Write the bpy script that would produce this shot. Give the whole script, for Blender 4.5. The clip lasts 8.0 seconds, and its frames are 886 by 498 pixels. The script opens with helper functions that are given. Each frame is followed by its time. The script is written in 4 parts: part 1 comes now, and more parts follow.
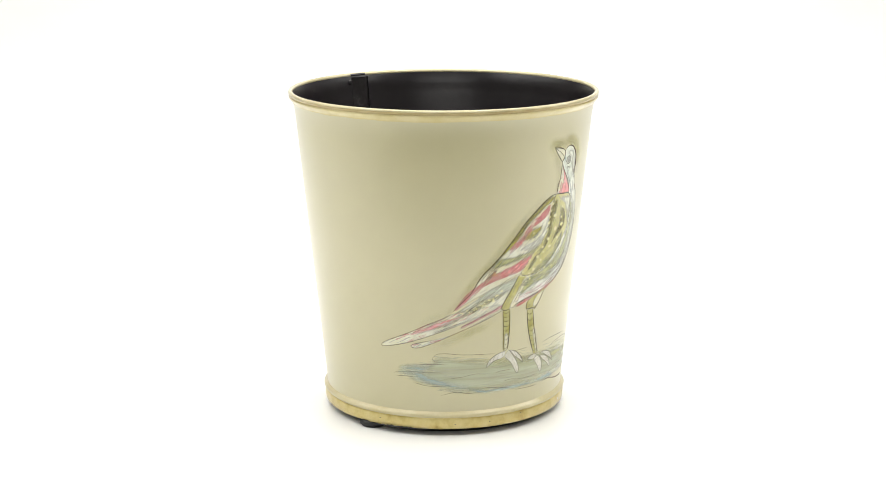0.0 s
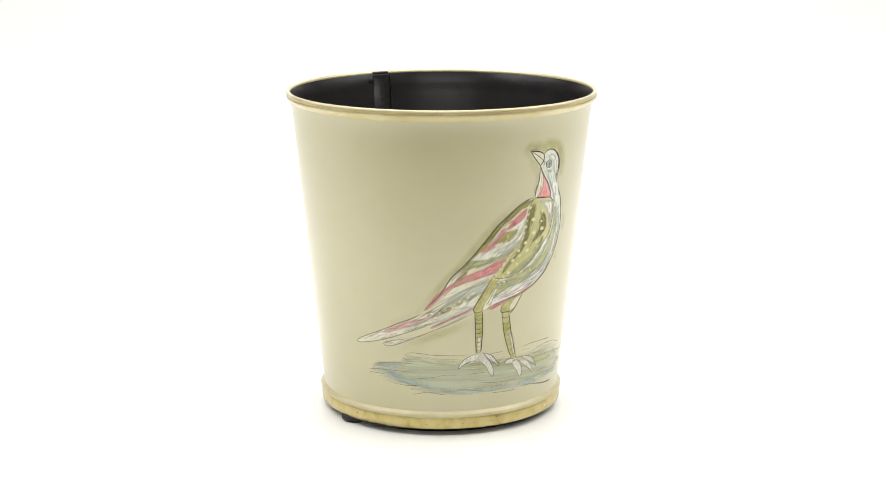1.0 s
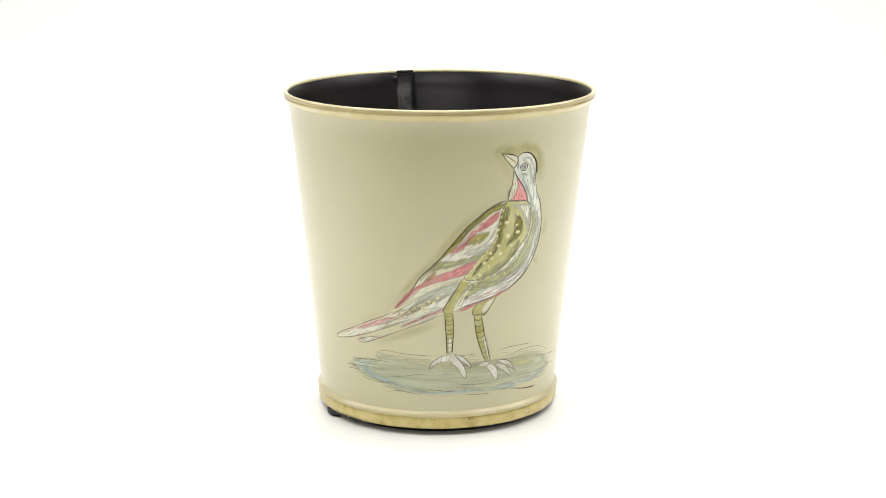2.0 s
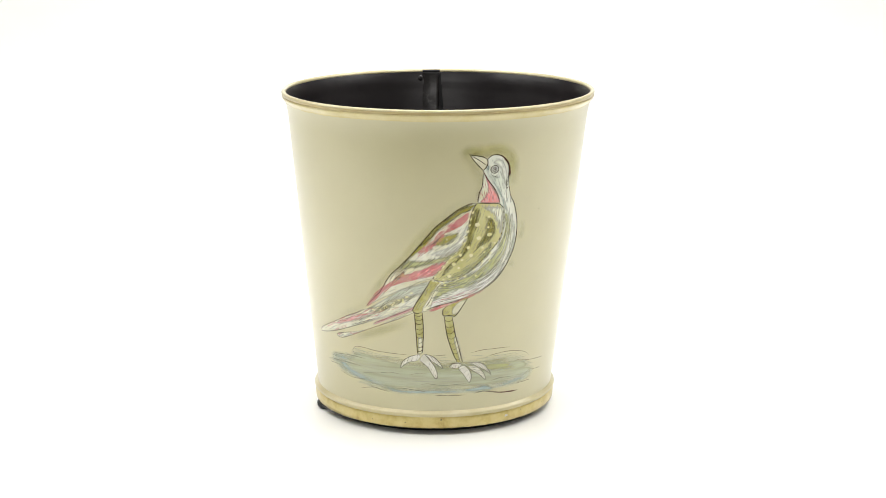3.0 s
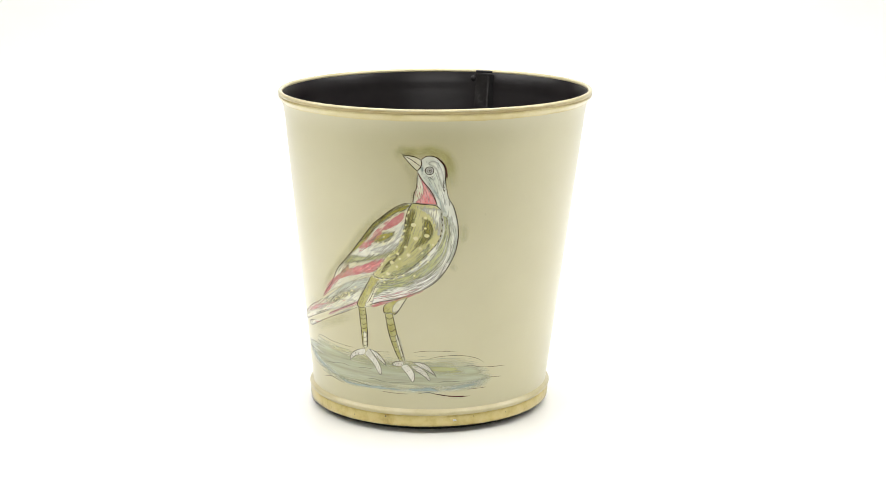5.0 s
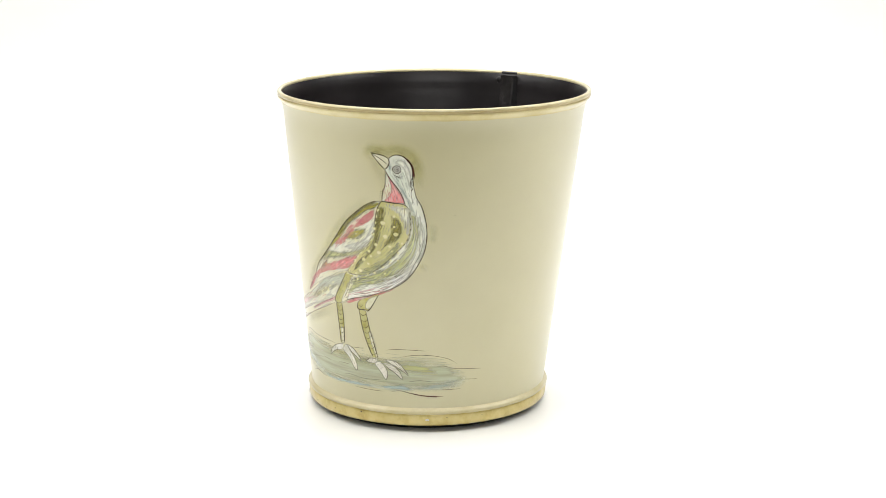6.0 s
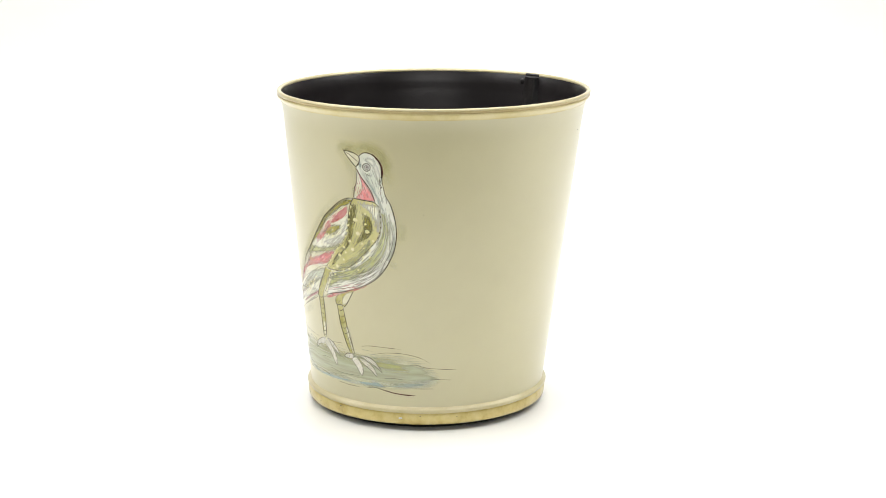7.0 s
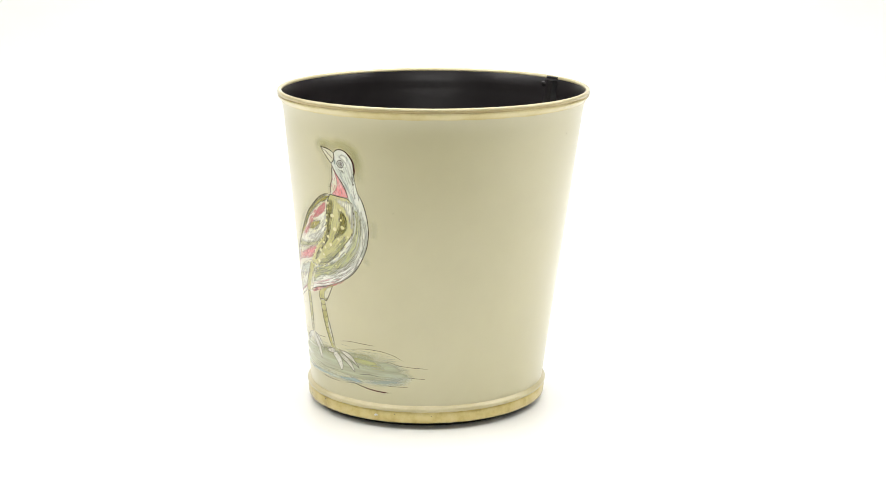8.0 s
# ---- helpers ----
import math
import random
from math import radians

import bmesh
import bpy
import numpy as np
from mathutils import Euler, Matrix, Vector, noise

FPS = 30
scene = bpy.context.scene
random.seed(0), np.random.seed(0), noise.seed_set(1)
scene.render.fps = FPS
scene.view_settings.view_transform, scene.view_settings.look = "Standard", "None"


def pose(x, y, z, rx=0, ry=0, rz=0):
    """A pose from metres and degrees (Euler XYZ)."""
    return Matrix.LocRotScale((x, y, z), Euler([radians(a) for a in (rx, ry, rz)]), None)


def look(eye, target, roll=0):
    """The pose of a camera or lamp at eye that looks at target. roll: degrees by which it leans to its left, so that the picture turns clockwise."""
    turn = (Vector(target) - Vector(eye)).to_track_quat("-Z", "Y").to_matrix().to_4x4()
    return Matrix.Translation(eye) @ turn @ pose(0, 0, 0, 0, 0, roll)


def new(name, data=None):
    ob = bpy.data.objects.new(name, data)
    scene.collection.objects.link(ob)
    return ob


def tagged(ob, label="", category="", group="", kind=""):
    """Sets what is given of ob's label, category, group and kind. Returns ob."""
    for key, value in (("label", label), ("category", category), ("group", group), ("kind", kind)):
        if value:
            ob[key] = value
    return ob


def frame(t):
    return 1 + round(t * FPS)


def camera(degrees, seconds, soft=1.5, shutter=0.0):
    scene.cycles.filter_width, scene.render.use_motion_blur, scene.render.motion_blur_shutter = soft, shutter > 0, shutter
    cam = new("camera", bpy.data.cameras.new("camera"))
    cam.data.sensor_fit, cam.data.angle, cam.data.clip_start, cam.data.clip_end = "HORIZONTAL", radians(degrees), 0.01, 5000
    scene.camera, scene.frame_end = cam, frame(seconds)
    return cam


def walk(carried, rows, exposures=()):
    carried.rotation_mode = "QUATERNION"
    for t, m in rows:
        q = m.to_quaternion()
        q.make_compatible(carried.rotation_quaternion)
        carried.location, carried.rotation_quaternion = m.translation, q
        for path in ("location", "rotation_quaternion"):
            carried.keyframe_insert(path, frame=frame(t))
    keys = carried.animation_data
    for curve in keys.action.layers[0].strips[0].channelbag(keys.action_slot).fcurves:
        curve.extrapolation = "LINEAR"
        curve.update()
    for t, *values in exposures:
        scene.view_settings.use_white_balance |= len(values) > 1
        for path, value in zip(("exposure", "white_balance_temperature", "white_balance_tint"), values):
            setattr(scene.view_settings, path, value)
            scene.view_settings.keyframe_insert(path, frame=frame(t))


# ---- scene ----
cam = camera(28.124, 8.0, soft=0.8)
EYE = (0.0, -1.5402, 0.4862)
walk(cam, [(0.0, pose(*EYE, 77.128, 0, 0)), (8.0, pose(*EYE, 77.128, 0, 0))], [(0.0, 0.0), (8.0, 0.0)])

# ---- light: a white photo tent with softboxes on both sides and above ----
world = bpy.data.worlds.new("studio")
scene.world = world
world.use_nodes = True
world.node_tree.nodes["Background"].inputs[0].default_value = (1.0, 1.0, 0.99, 1)
world.node_tree.nodes["Background"].inputs[1].default_value = 0.07


def softbox(name, eye, target, sx, sy, watts):
    data = bpy.data.lights.new(name, "AREA")
    data.shape, data.size, data.size_y, data.energy = "RECTANGLE", sx, sy, watts
    data.color = (1.0, 0.988, 0.958)
    ob = new(name, data)
    ob.matrix_world = look(eye, target)
    return ob


softbox("softbox_left", (-1.05, -0.08, 0.95), (-0.7, -0.02, 0.0), 1.4, 0.6, 9)
softbox("softbox_right", (1.05, 0.05, 0.95), (0.7, 0.02, 0.0), 1.2, 0.6, 9)
softbox("softbox_top", (0, 0.05, 1.9), (0, 0.05, 0), 2.4, 2.0, 58)
softbox("softbox_front", (0, -2.1, 0.95), (0, -0.35, 0.0), 1.6, 0.8, 7.0)
softbox("softbox_back", (0, 0.9, 2.3), (0, 2.2, 1.0), 2.6, 0.6, 21)


# ---- materials ----
def material(name):
    m = bpy.data.materials.new(name)
    m.use_nodes = True
    nt = m.node_tree
    return m, nt, nt.nodes["Principled BSDF"]


def add(nt, kind, **kw):
    n = nt.nodes.new(kind)
    for k, v in kw.items():
        n.inputs[k.replace("_", " ")].default_value = v
    return n


def ramp(nt, source, stops):
    r = nt.nodes.new("ShaderNodeValToRGB")
    els = r.color_ramp.elements
    while len(els) < len(stops):
        els.new(0.5)
    for e, (p, c) in zip(els, stops):
        e.position, e.color = p, (*c, 1)
    nt.links.new(source, r.inputs["Fac"])
    return r


def noisy(name, stops, scale, rough, metal=0.0, bump=0.0, bump_scale=200.0, stretch=(1, 1, 1), detail=5.0, coat=0.0):
    """A paint or metal whose colour runs through stops by noise, with fine relief."""
    m, nt, b = material(name)
    co = nt.nodes.new("ShaderNodeTexCoord")
    mp = add(nt, "ShaderNodeMapping", Scale=stretch)
    nt.links.new(co.outputs["Object"], mp.inputs["Vector"])
    n1 = add(nt, "ShaderNodeTexNoise", Scale=scale, Detail=detail, Roughness=0.6)
    nt.links.new(mp.outputs["Vector"], n1.inputs["Vector"])
    r = ramp(nt, n1.outputs["Fac"], stops)
    nt.links.new(r.outputs["Color"], b.inputs["Base Color"])
    b.inputs["Roughness"].default_value = rough
    b.inputs["Metallic"].default_value = metal
    b.inputs["Coat Weight"].default_value = coat
    b.inputs["Coat Roughness"].default_value = 0.2
    if bump:
        n2 = add(nt, "ShaderNodeTexNoise", Scale=bump_scale, Detail=3.0)
        nt.links.new(mp.outputs["Vector"], n2.inputs["Vector"])
        bp = add(nt, "ShaderNodeBump", Strength=bump, Distance=0.001)
        nt.links.new(n2.outputs["Fac"], bp.inputs["Height"])
        nt.links.new(bp.outputs["Normal"], b.inputs["Normal"])
    return m


CREAM = noisy("cream_paint", [(0.3, (0.484, 0.440, 0.221)), (0.7, (0.532, 0.486, 0.257))], 9, 0.34, bump=0.05, bump_scale=160, coat=1.0)
CREAM.node_tree.nodes["Principled BSDF"].inputs["Coat IOR"].default_value = 1.82
CREAM.node_tree.nodes["Principled BSDF"].inputs["Coat Roughness"].default_value = 0.34
CREAM.node_tree.nodes["Principled BSDF"].inputs["Specular IOR Level"].default_value = 0.8
GOLD = noisy("gold_paint", [(0.26, (0.384, 0.260, 0.068)), (0.38, (0.542, 0.424, 0.136)), (0.5, (0.621, 0.508, 0.192)), (0.8, (0.701, 0.593, 0.282))], 75, 0.32, metal=0.2, bump=0.15, bump_scale=300, coat=0.4)
# paler, creamier gold: the highlights of rim and ridge are put into the colour
PALE_GOLD = noisy("highlit_gold_paint", [(0.3, (0.520, 0.452, 0.237)), (0.5, (0.576, 0.508, 0.294)), (0.8, (0.644, 0.576, 0.373))], 40, 0.28, metal=0.1, bump=0.1, bump_scale=300, coat=0.5)
BLACK = noisy("black_lacquer", [(0.3, (0.012, 0.010, 0.011)), (0.7, (0.022, 0.019, 0.020))], 30, 0.32, bump=0.2, bump_scale=90)
# grey worn spots; the tones are also raised for the sheen the strip catches
SEAM = noisy("worn_sheen_black_lacquer", [(0.4, (0.016, 0.014, 0.014)), (0.58, (0.028, 0.026, 0.026)), (0.75, (0.11, 0.105, 0.10))], 110, 0.28, bump=0.5, bump_scale=120, coat=0.4)
RUBBER = noisy("black_rubber", [(0.3, (0.008, 0.008, 0.009)), (0.7, (0.02, 0.02, 0.02))], 80, 0.5, bump=0.3)
CHIP = noisy("bare_white_chip", [(0.35, (0.6, 0.58, 0.52)), (0.65, (0.75, 0.73, 0.7))], 300, 0.4)
WHITE = noisy("white_paper", [(0.35, (0.87, 0.87, 0.85)), (0.65, (0.89, 0.89, 0.875))], 2.0, 0.32, bump=0.02, bump_scale=500)

STUDIO = noisy("grey_studio_paint", [(0.3, (0.20, 0.20, 0.20)), (0.7, (0.25, 0.25, 0.245))], 3.0, 0.7, bump=0.05)
FLARE_GOLD = noisy("soft_gold_paint", [(0.3, (0.531, 0.435, 0.169)), (0.5, (0.610, 0.525, 0.249)), (0.75, (0.678, 0.599, 0.339))], 30, 0.3, metal=0.1, bump=0.08, bump_scale=300, coat=0.5)
BROWN_GOLD = noisy("brown_gold_paint", [(0.3, (0.40, 0.30, 0.10)), (0.7, (0.51, 0.41, 0.18))], 40, 0.3, metal=0.1, coat=0.5)

# ---- helpers for meshes ----
def part(name, bm, mat, parent=None, label=""):
    me = bpy.data.meshes.new(name)
    bm.normal_update()
    bm.to_mesh(me)
    bm.free()
    for p in me.polygons:
        p.use_smooth = True
    me.materials.append(mat)
    ob = new(name, me)
    if parent:
        ob.parent = parent
    if label:
        ob["label"] = label
    return ob


HEIGHT = 0.280
LEAN_X, LEAN_Y = 0.0202, 0.0160
OVAL_C, OVAL_S = -0.00096, -0.00059


def warp(r, phi, z):
    """A place on the hand-made bucket: phi runs round from its front; it leans and is a little oval towards the rim."""
    k = z / HEIGHT
    r = r + k * (OVAL_C * math.cos(2 * phi) + OVAL_S * math.sin(2 * phi))
    return Vector((r * math.sin(phi) + LEAN_X * z, -r * math.cos(phi) + LEAN_Y * z, z))


def lathe(profile, seg=192, closed=False):
    """Turn a profile of (radius, z) round the bucket's axis."""
    bm = bmesh.new()
    rings = []
    for r, z in profile:
        rings.append([bm.verts.new(warp(r, 2 * math.pi * i / seg, z)) for i in range(seg)])
    pairs = list(zip(rings, rings[1:])) + ([(rings[-1], rings[0])] if closed else [])
    for a, b in pairs:
        for i in range(seg):
            j = (i + 1) % seg
            bm.faces.new((a[i], a[j], b[j], b[i]))
    bmesh.ops.recalc_face_normals(bm, faces=bm.faces)
    return bm


WALL_B, WALL_T = 0.1041, 0.1301


def wall_r(z):
    r = WALL_B + (WALL_T - WALL_B) * (z - 0.020) / 0.242
    return r + 0.0024 * max(0.0, (z - 0.257) / 0.020) ** 2


# ---- the sweep: paper over an unseen table; its front edge hangs early to dim the upper wall ----
FRONT = -0.68


def sweep():
    bm = bmesh.new()
    pts = [(FRONT - 0.03, -0.30), (FRONT - 0.03, -0.03), (FRONT - 0.021, -0.009), (FRONT, 0.0)]
    pts += [(FRONT + (1.2 - FRONT) * i / 12, 0.0) for i in range(1, 12)]
    pts += [(1.2 + 1.0 * math.sin(a), 1.0 - 1.0 * math.cos(a)) for a in [math.pi / 2 * i / 16 for i in range(17)]]
    pts += [(2.2, 2.2), (2.2, 3.0)]
    rows = [[bm.verts.new((x, y, z)) for x in (-2.2, -1.1, 0, 1.1, 2.2)] for y, z in pts]
    for a, b in zip(rows, rows[1:]):
        for i in range(4):
            bm.faces.new((a[i], a[i + 1], b[i + 1], b[i]))
    ob = part("backdrop", bm, WHITE)
    mod = ob.modifiers.new("thickness", "SOLIDIFY")
    mod.thickness, mod.offset = 0.004, -1
    return tagged(ob, "seamless white paper sweep, smooth and clean", "backdrop", kind="structure")


sweep()


def slab(name, lo, hi, mat, label):
    bm = bmesh.new()
    bmesh.ops.create_cube(bm, size=1.0)
    for v in bm.verts:
        v.co = Vector([(a + b) / 2 + c * (b - a) for a, b, c in zip(lo, hi, v.co)])
    ob = part(name, bm, mat)
    for p in ob.data.polygons:
        p.use_smooth = False
    return tagged(ob, label, name.split("_")[0], kind="structure")


# unseen grey room added round the sweep, so the bucket's upper front reflects something dim
slab("floor", (-3.4, -3.4, -0.80), (3.4, 2.6, -0.75), STUDIO, "unseen grey floor, added to dim the light from the front")
slab("ceiling", (-3.4, -3.4, 3.2), (3.4, 2.6, 3.25), STUDIO, "unseen grey ceiling, added to close the room")
slab("wall_south", (-3.4, -3.45, -0.75), (3.4, -3.4, 3.2), STUDIO, "unseen plain grey wall, added to close the room")
slab("wall_north", (-3.4, 2.6, -0.75), (3.4, 2.65, 3.2), STUDIO, "unseen plain grey wall, added to close the room")
slab("wall_west", (-3.45, -3.4, -0.75), (-3.4, 2.6, 3.2), STUDIO, "unseen plain grey wall, added to close the room")
slab("wall_east", (3.4, -3.4, -0.75), (3.45, 2.6, 3.2), STUDIO, "unseen plain grey wall, added to close the room")


# ---- the bucket ----
def bucket():
    root = tagged(new("bucket"), "cream-painted metal bucket with a painted bird and gold edges", "bucket")
    zs = [0.019 + 0.257 * i / 60 for i in range(61)]
    part("wall", lathe([(wall_r(z), z) for z in zs]), CREAM, root)
    t = 0.0011
    inner = [(0.1326, 0.27930), (0.1319, 0.2775), (0.1311, 0.2750), (0.1304, 0.2725), (0.1299, 0.2700), (0.1294, 0.2670)] + [(wall_r(z) - t, z) for z in reversed(zs) if z < 0.264] + [(0.1015, 0.0125), (0.05, 0.0115), (0.002, 0.0115)]
    part("lining", lathe(inner), BLACK, root, "black lacquered inside")
    rr = 0.0019
    rc = 0.1337
    ring = [(rc + rr * math.cos(a), HEIGHT - rr + rr * math.sin(a)) for a in [2 * math.pi * i / 16 for i in range(16)]]
    part("rim", lathe(ring, closed=True), PALE_GOLD, root, "rolled gold-painted rim")
    # a browner gold line between the rim and the flare
    part("rim_groove", lathe([(0.13562, 0.2780), (0.13545, 0.2772), (0.1351, 0.2766), (0.1350, 0.2761), (0.1354, 0.2757)]), BROWN_GOLD, root, "brown-gold groove under the rim")
    flare = [(0.1344, 0.2766), (0.1350, 0.2761), (0.13535, 0.2754), (0.1353, 0.2746), (0.1349, 0.2739), (0.1342, 0.2730), (0.1335, 0.2722), (0.1328, 0.2714)]
    bm = lathe(flare + [(wall_r(z) + 0.0002, z) for z in (0.2708, 0.2700)])
    bm.verts.ensure_lookup_table()
    # the gold runs out unevenly on the wall
    for i in range(192):
        z = 0.2700 + 0.0006 * noise.noise((math.sin(2 * math.pi * i / 192) * 9, math.cos(2 * math.pi * i / 192) * 9, 0.7))
        bm.verts[9 * 192 + i].co = warp(wall_r(z) + 0.00015, 2 * math.pi * i / 192, z)
    part("rim_band", bm, FLARE_GOLD, root, "gold-painted flare below the rim")
    ridge = [(0.1040, 0.0212), (0.1046, 0.0205), (0.1057, 0.0200), (0.1069, 0.0193), (0.1074, 0.0183), (0.1072, 0.0172), (0.1064, 0.0162), (0.1059, 0.0157)]
    part("base_ridge", lathe(ridge), PALE_GOLD, root, "rolled pale gold ridge above the base")
    band = [(0.1059, 0.0159), (0.1063, 0.0150), (0.1065, 0.0140), (0.1064, 0.010), (0.1060, 0.0068), (0.1053, 0.0060), (0.1030, 0.0060)]
    part("base_band", lathe(band), GOLD, root, "gold-painted base band")
    part("base", lathe([(0.1030, 0.0075), (0.0970, 0.0045), (0.0950, 0.0008), (0.088, 0.0008), (0.002, 0.0008)]), BLACK, root, "black underside")
    # worn lower edge of the band, bare black metal beside the foot
    bm = bmesh.new()
    prev = None
    for i in range(60):
        ph = math.radians(-88 + 25 * i / 59)
        top = 0.0062 + 0.0017 * max(0.0, noise.noise((i * 0.23, 3.1, 0.0)) + 0.35) * math.sin(math.pi * i / 59)
        cur = (bm.verts.new(warp(0.1064, ph, 0.0054)), bm.verts.new(warp(0.1066, ph, top)))
        if prev:
            bm.faces.new((prev[0], cur[0], cur[1], prev[1]))
        prev = cur
    part("worn_edge", bm, BLACK, root)
    # the overlapped seam inside, its groove and rivet
    seam_a, seam_b = math.radians(158.9), math.radians(166.0)
    zz = [0.014 + 0.2625 * i / 40 for i in range(41)]
    bm = bmesh.new()
    lift = [0.0010, 0.0052, 0.0048, 0.0038, 0.0027, 0.0012]
    rows = [[bm.verts.new(warp(min(wall_r(z), WALL_T + 0.0016) - d - 0.0004 * math.sin(40 * z + i), seam_a + (seam_b - seam_a) * max(0.02 * min(i, 1), (i - 1) / 4), z)) for i, d in enumerate(lift)] for z in zz]
    for a, c in zip(rows, rows[1:]):
        for i in range(5):
            bm.faces.new((a[i], a[i + 1], c[i + 1], c[i]))
    part("seam", bm, SEAM, root, "black overlapped seam inside")
    # black strip standing in for the shadow at the open edge of the overlap
    bm = bmesh.new()
    prev = None
    for z in zz:
        r = min(wall_r(z), WALL_T + 0.0016)
        gape = 0.0008 + 0.0022 * min(1.0, max(0.0, (0.276 - z) / 0.03))
        cur = [bm.verts.new(warp(r - d, seam_a - e, z)) for d, e in ((0.0012, 0.028 * gape / 0.003), (0.0046, 0.004), (0.0054, 0.0))]
        if prev:
            for i in range(2):
                bm.faces.new((prev[i], prev[i + 1], cur[i + 1], cur[i]))
        prev = cur
    part("seam_shadow", bm, RUBBER, root)
    bm = bmesh.new()
    m = Matrix.Translation(warp(WALL_T - 0.0004, seam_b + 0.014, 0.272))
    bmesh.ops.create_uvsphere(bm, u_segments=16, v_segments=8, radius=0.0026, matrix=m @ Matrix.Diagonal((1, 0.3, 1, 1)))
    part("rivet", bm, SEAM, root)
    # the lap over the rim at the seam
    bm = bmesh.new()
    n = 12
    rows = []
    for i in range(9):
        ph = seam_a + (seam_b - seam_a) * i / 8
        k = rr + (0.00015 if 0 < i < 8 else 0.00006)
        rows.append([bm.verts.new(warp(rc + k * math.cos(a), ph, HEIGHT - rr + k * math.sin(a))) for a in [math.radians(135 + 87 * j / n) for j in range(n + 1)]])
    for a, c in zip(rows, rows[1:]):
        for i in range(n):
            bm.faces.new((a[i], a[i + 1], c[i + 1], c[i]))
    part("rim_lap", bm, SEAM, root)
    # one rubber foot under the edge
    bm = bmesh.new()
    bmesh.ops.create_cone(bm, cap_ends=True, segments=24, radius1=0.0115, radius2=0.0120, depth=0.0068)
    bmesh.ops.bevel(bm, geom=[e for e in bm.edges if abs(e.verts[0].co.z - e.verts[1].co.z) < 1e-5], offset=0.0015, segments=3, affect="EDGES")
    ph = math.radians(-94.5)
    bmesh.ops.translate(bm, verts=bm.verts, vec=(0.0955 * math.sin(ph), -0.0955 * math.cos(ph), 0.0035))
    part("foot", bm, RUBBER, root, "black rubber foot")
    # two specks of dirt on the paint
    for deg, z in ((23.7, 0.1910), (99.2, 0.2485)):
        bm = bmesh.new()
        at_wall = warp(wall_r(z), math.radians(deg), z)
        bmesh.ops.create_uvsphere(bm, u_segments=8, v_segments=5, radius=0.00032, matrix=Matrix.Translation(at_wall))
        part("speck", bm, RUBBER, root)
    # pits and a pale chip in the gold band
    for deg, z, r, mat in ((-85.7, 0.0134, 0.0007, BLACK), (-17.2, 0.0152, 0.0008, BLACK), (-33.7, 0.0123, 0.0005, BLACK), (14.9, 0.0130, 0.0021, CHIP),
                           (24, 0.0150, 0.0005, BLACK), (-50, 0.0118, 0.0005, BLACK), (41, 0.0140, 0.0006, BLACK)):
        bm = bmesh.new()
        bmesh.ops.create_uvsphere(bm, u_segments=10, v_segments=6, radius=0.75 * r, matrix=Matrix.Diagonal((1.4, 1, 0.8, 1)))
        for v in bm.verts:
            v.co += Vector((random.uniform(-0.15, 0.15), 0, random.uniform(-0.15, 0.15))) * r
        bmesh.ops.transform(bm, matrix=pose(0, 0, 0, 0, 0, deg) @ Matrix.Translation((0, -0.1065 + 0.4 * r, z - 0.0015)) @ Matrix.Diagonal((1, 0.6, 1, 1)), verts=bm.verts)
        part("pit" if mat is BLACK else "chip", bm, mat, root)
    return root


BUCKET = bucket()


# ---- the painting: shapes on the unrolled wall, in millimetres round and up ----
ROUND = 116.0


def on_wall(s, z, k):
    """A place on the wall, k layers of paint (0.015 mm each) above it."""
    z = z / 1000
    return warp(wall_r(z) + 0.000015 * k + 0.00003, s / ROUND, z)


def spline(pts, step=1.2, closed=False):
    """A smooth line through pts, in even small steps."""
    p = [np.array(a, float) for a in pts]
    n = len(p)
    if n == 1:
        return p
    get = (lambda i: p[i % n]) if closed else (lambda i: p[min(max(i, 0), n - 1)])
    out = []
    for i in range(n if closed else n - 1):
        a, b, c, d = get(i - 1), get(i), get(i + 1), get(i + 2)
        m = max(2, int(np.linalg.norm(c - b) / step))
        for j in range(m):
            t = j / m
            out.append(0.5 * (2 * b + (c - a) * t + (2 * a - 5 * b + 4 * c - d) * t * t + (3 * b - a - 3 * c + d) * t ** 3))
    if not closed:
        out.append(p[-1])
    return out


def ribbon(bm, line, width, k, ends=0.35, wobble=0.15):
    """A brush line along the given points, thinner towards its ends."""
    n = len(line)
    if n < 2:
        return
    prev = None
    for i, q in enumerate(line):
        d = line[min(i + 1, n - 1)] - line[max(i - 1, 0)]
        ln = math.hypot(*d) or 1.0
        f = i / (n - 1)
        w = width / 2 * (ends + (1 - ends) * min(1.0, 5 * f, 5 * (1 - f))) * (1 + wobble * random.uniform(-1, 1))
        nx, ny = -d[1] / ln * w, d[0] / ln * w
        cur = (bm.verts.new(on_wall(q[0] + nx, q[1] + ny, k)), bm.verts.new(on_wall(q[0] - nx, q[1] - ny, k)))
        if prev:
            bm.faces.new((prev[0], prev[1], cur[1], cur[0]))
        prev = cur


def ink(bm, pts, width=0.75, k=9, closed=False, ends=0.35):
    line = spline(pts, 1.2, closed)
    if closed:
        line.append(line[0])
        ends = 1.0
    ribbon(bm, line, width * 0.84, k, ends, 0.3)


def dot(bm, s, z, r, k, squash=1.0):
    m = 9
    c = bm.verts.new(on_wall(s, z, k + 0.6))
    a0 = random.uniform(0, 6)
    ring = []
    for i in range(m):
        a = a0 + 2 * math.pi * i / m
        rr = r * random.uniform(0.85, 1.12)
        ring.append(bm.verts.new(on_wall(s + rr * math.cos(a), z + squash * rr * math.sin(a), k)))
    for i in range(m):
        bm.faces.new((c, ring[i], ring[(i + 1) % m]))


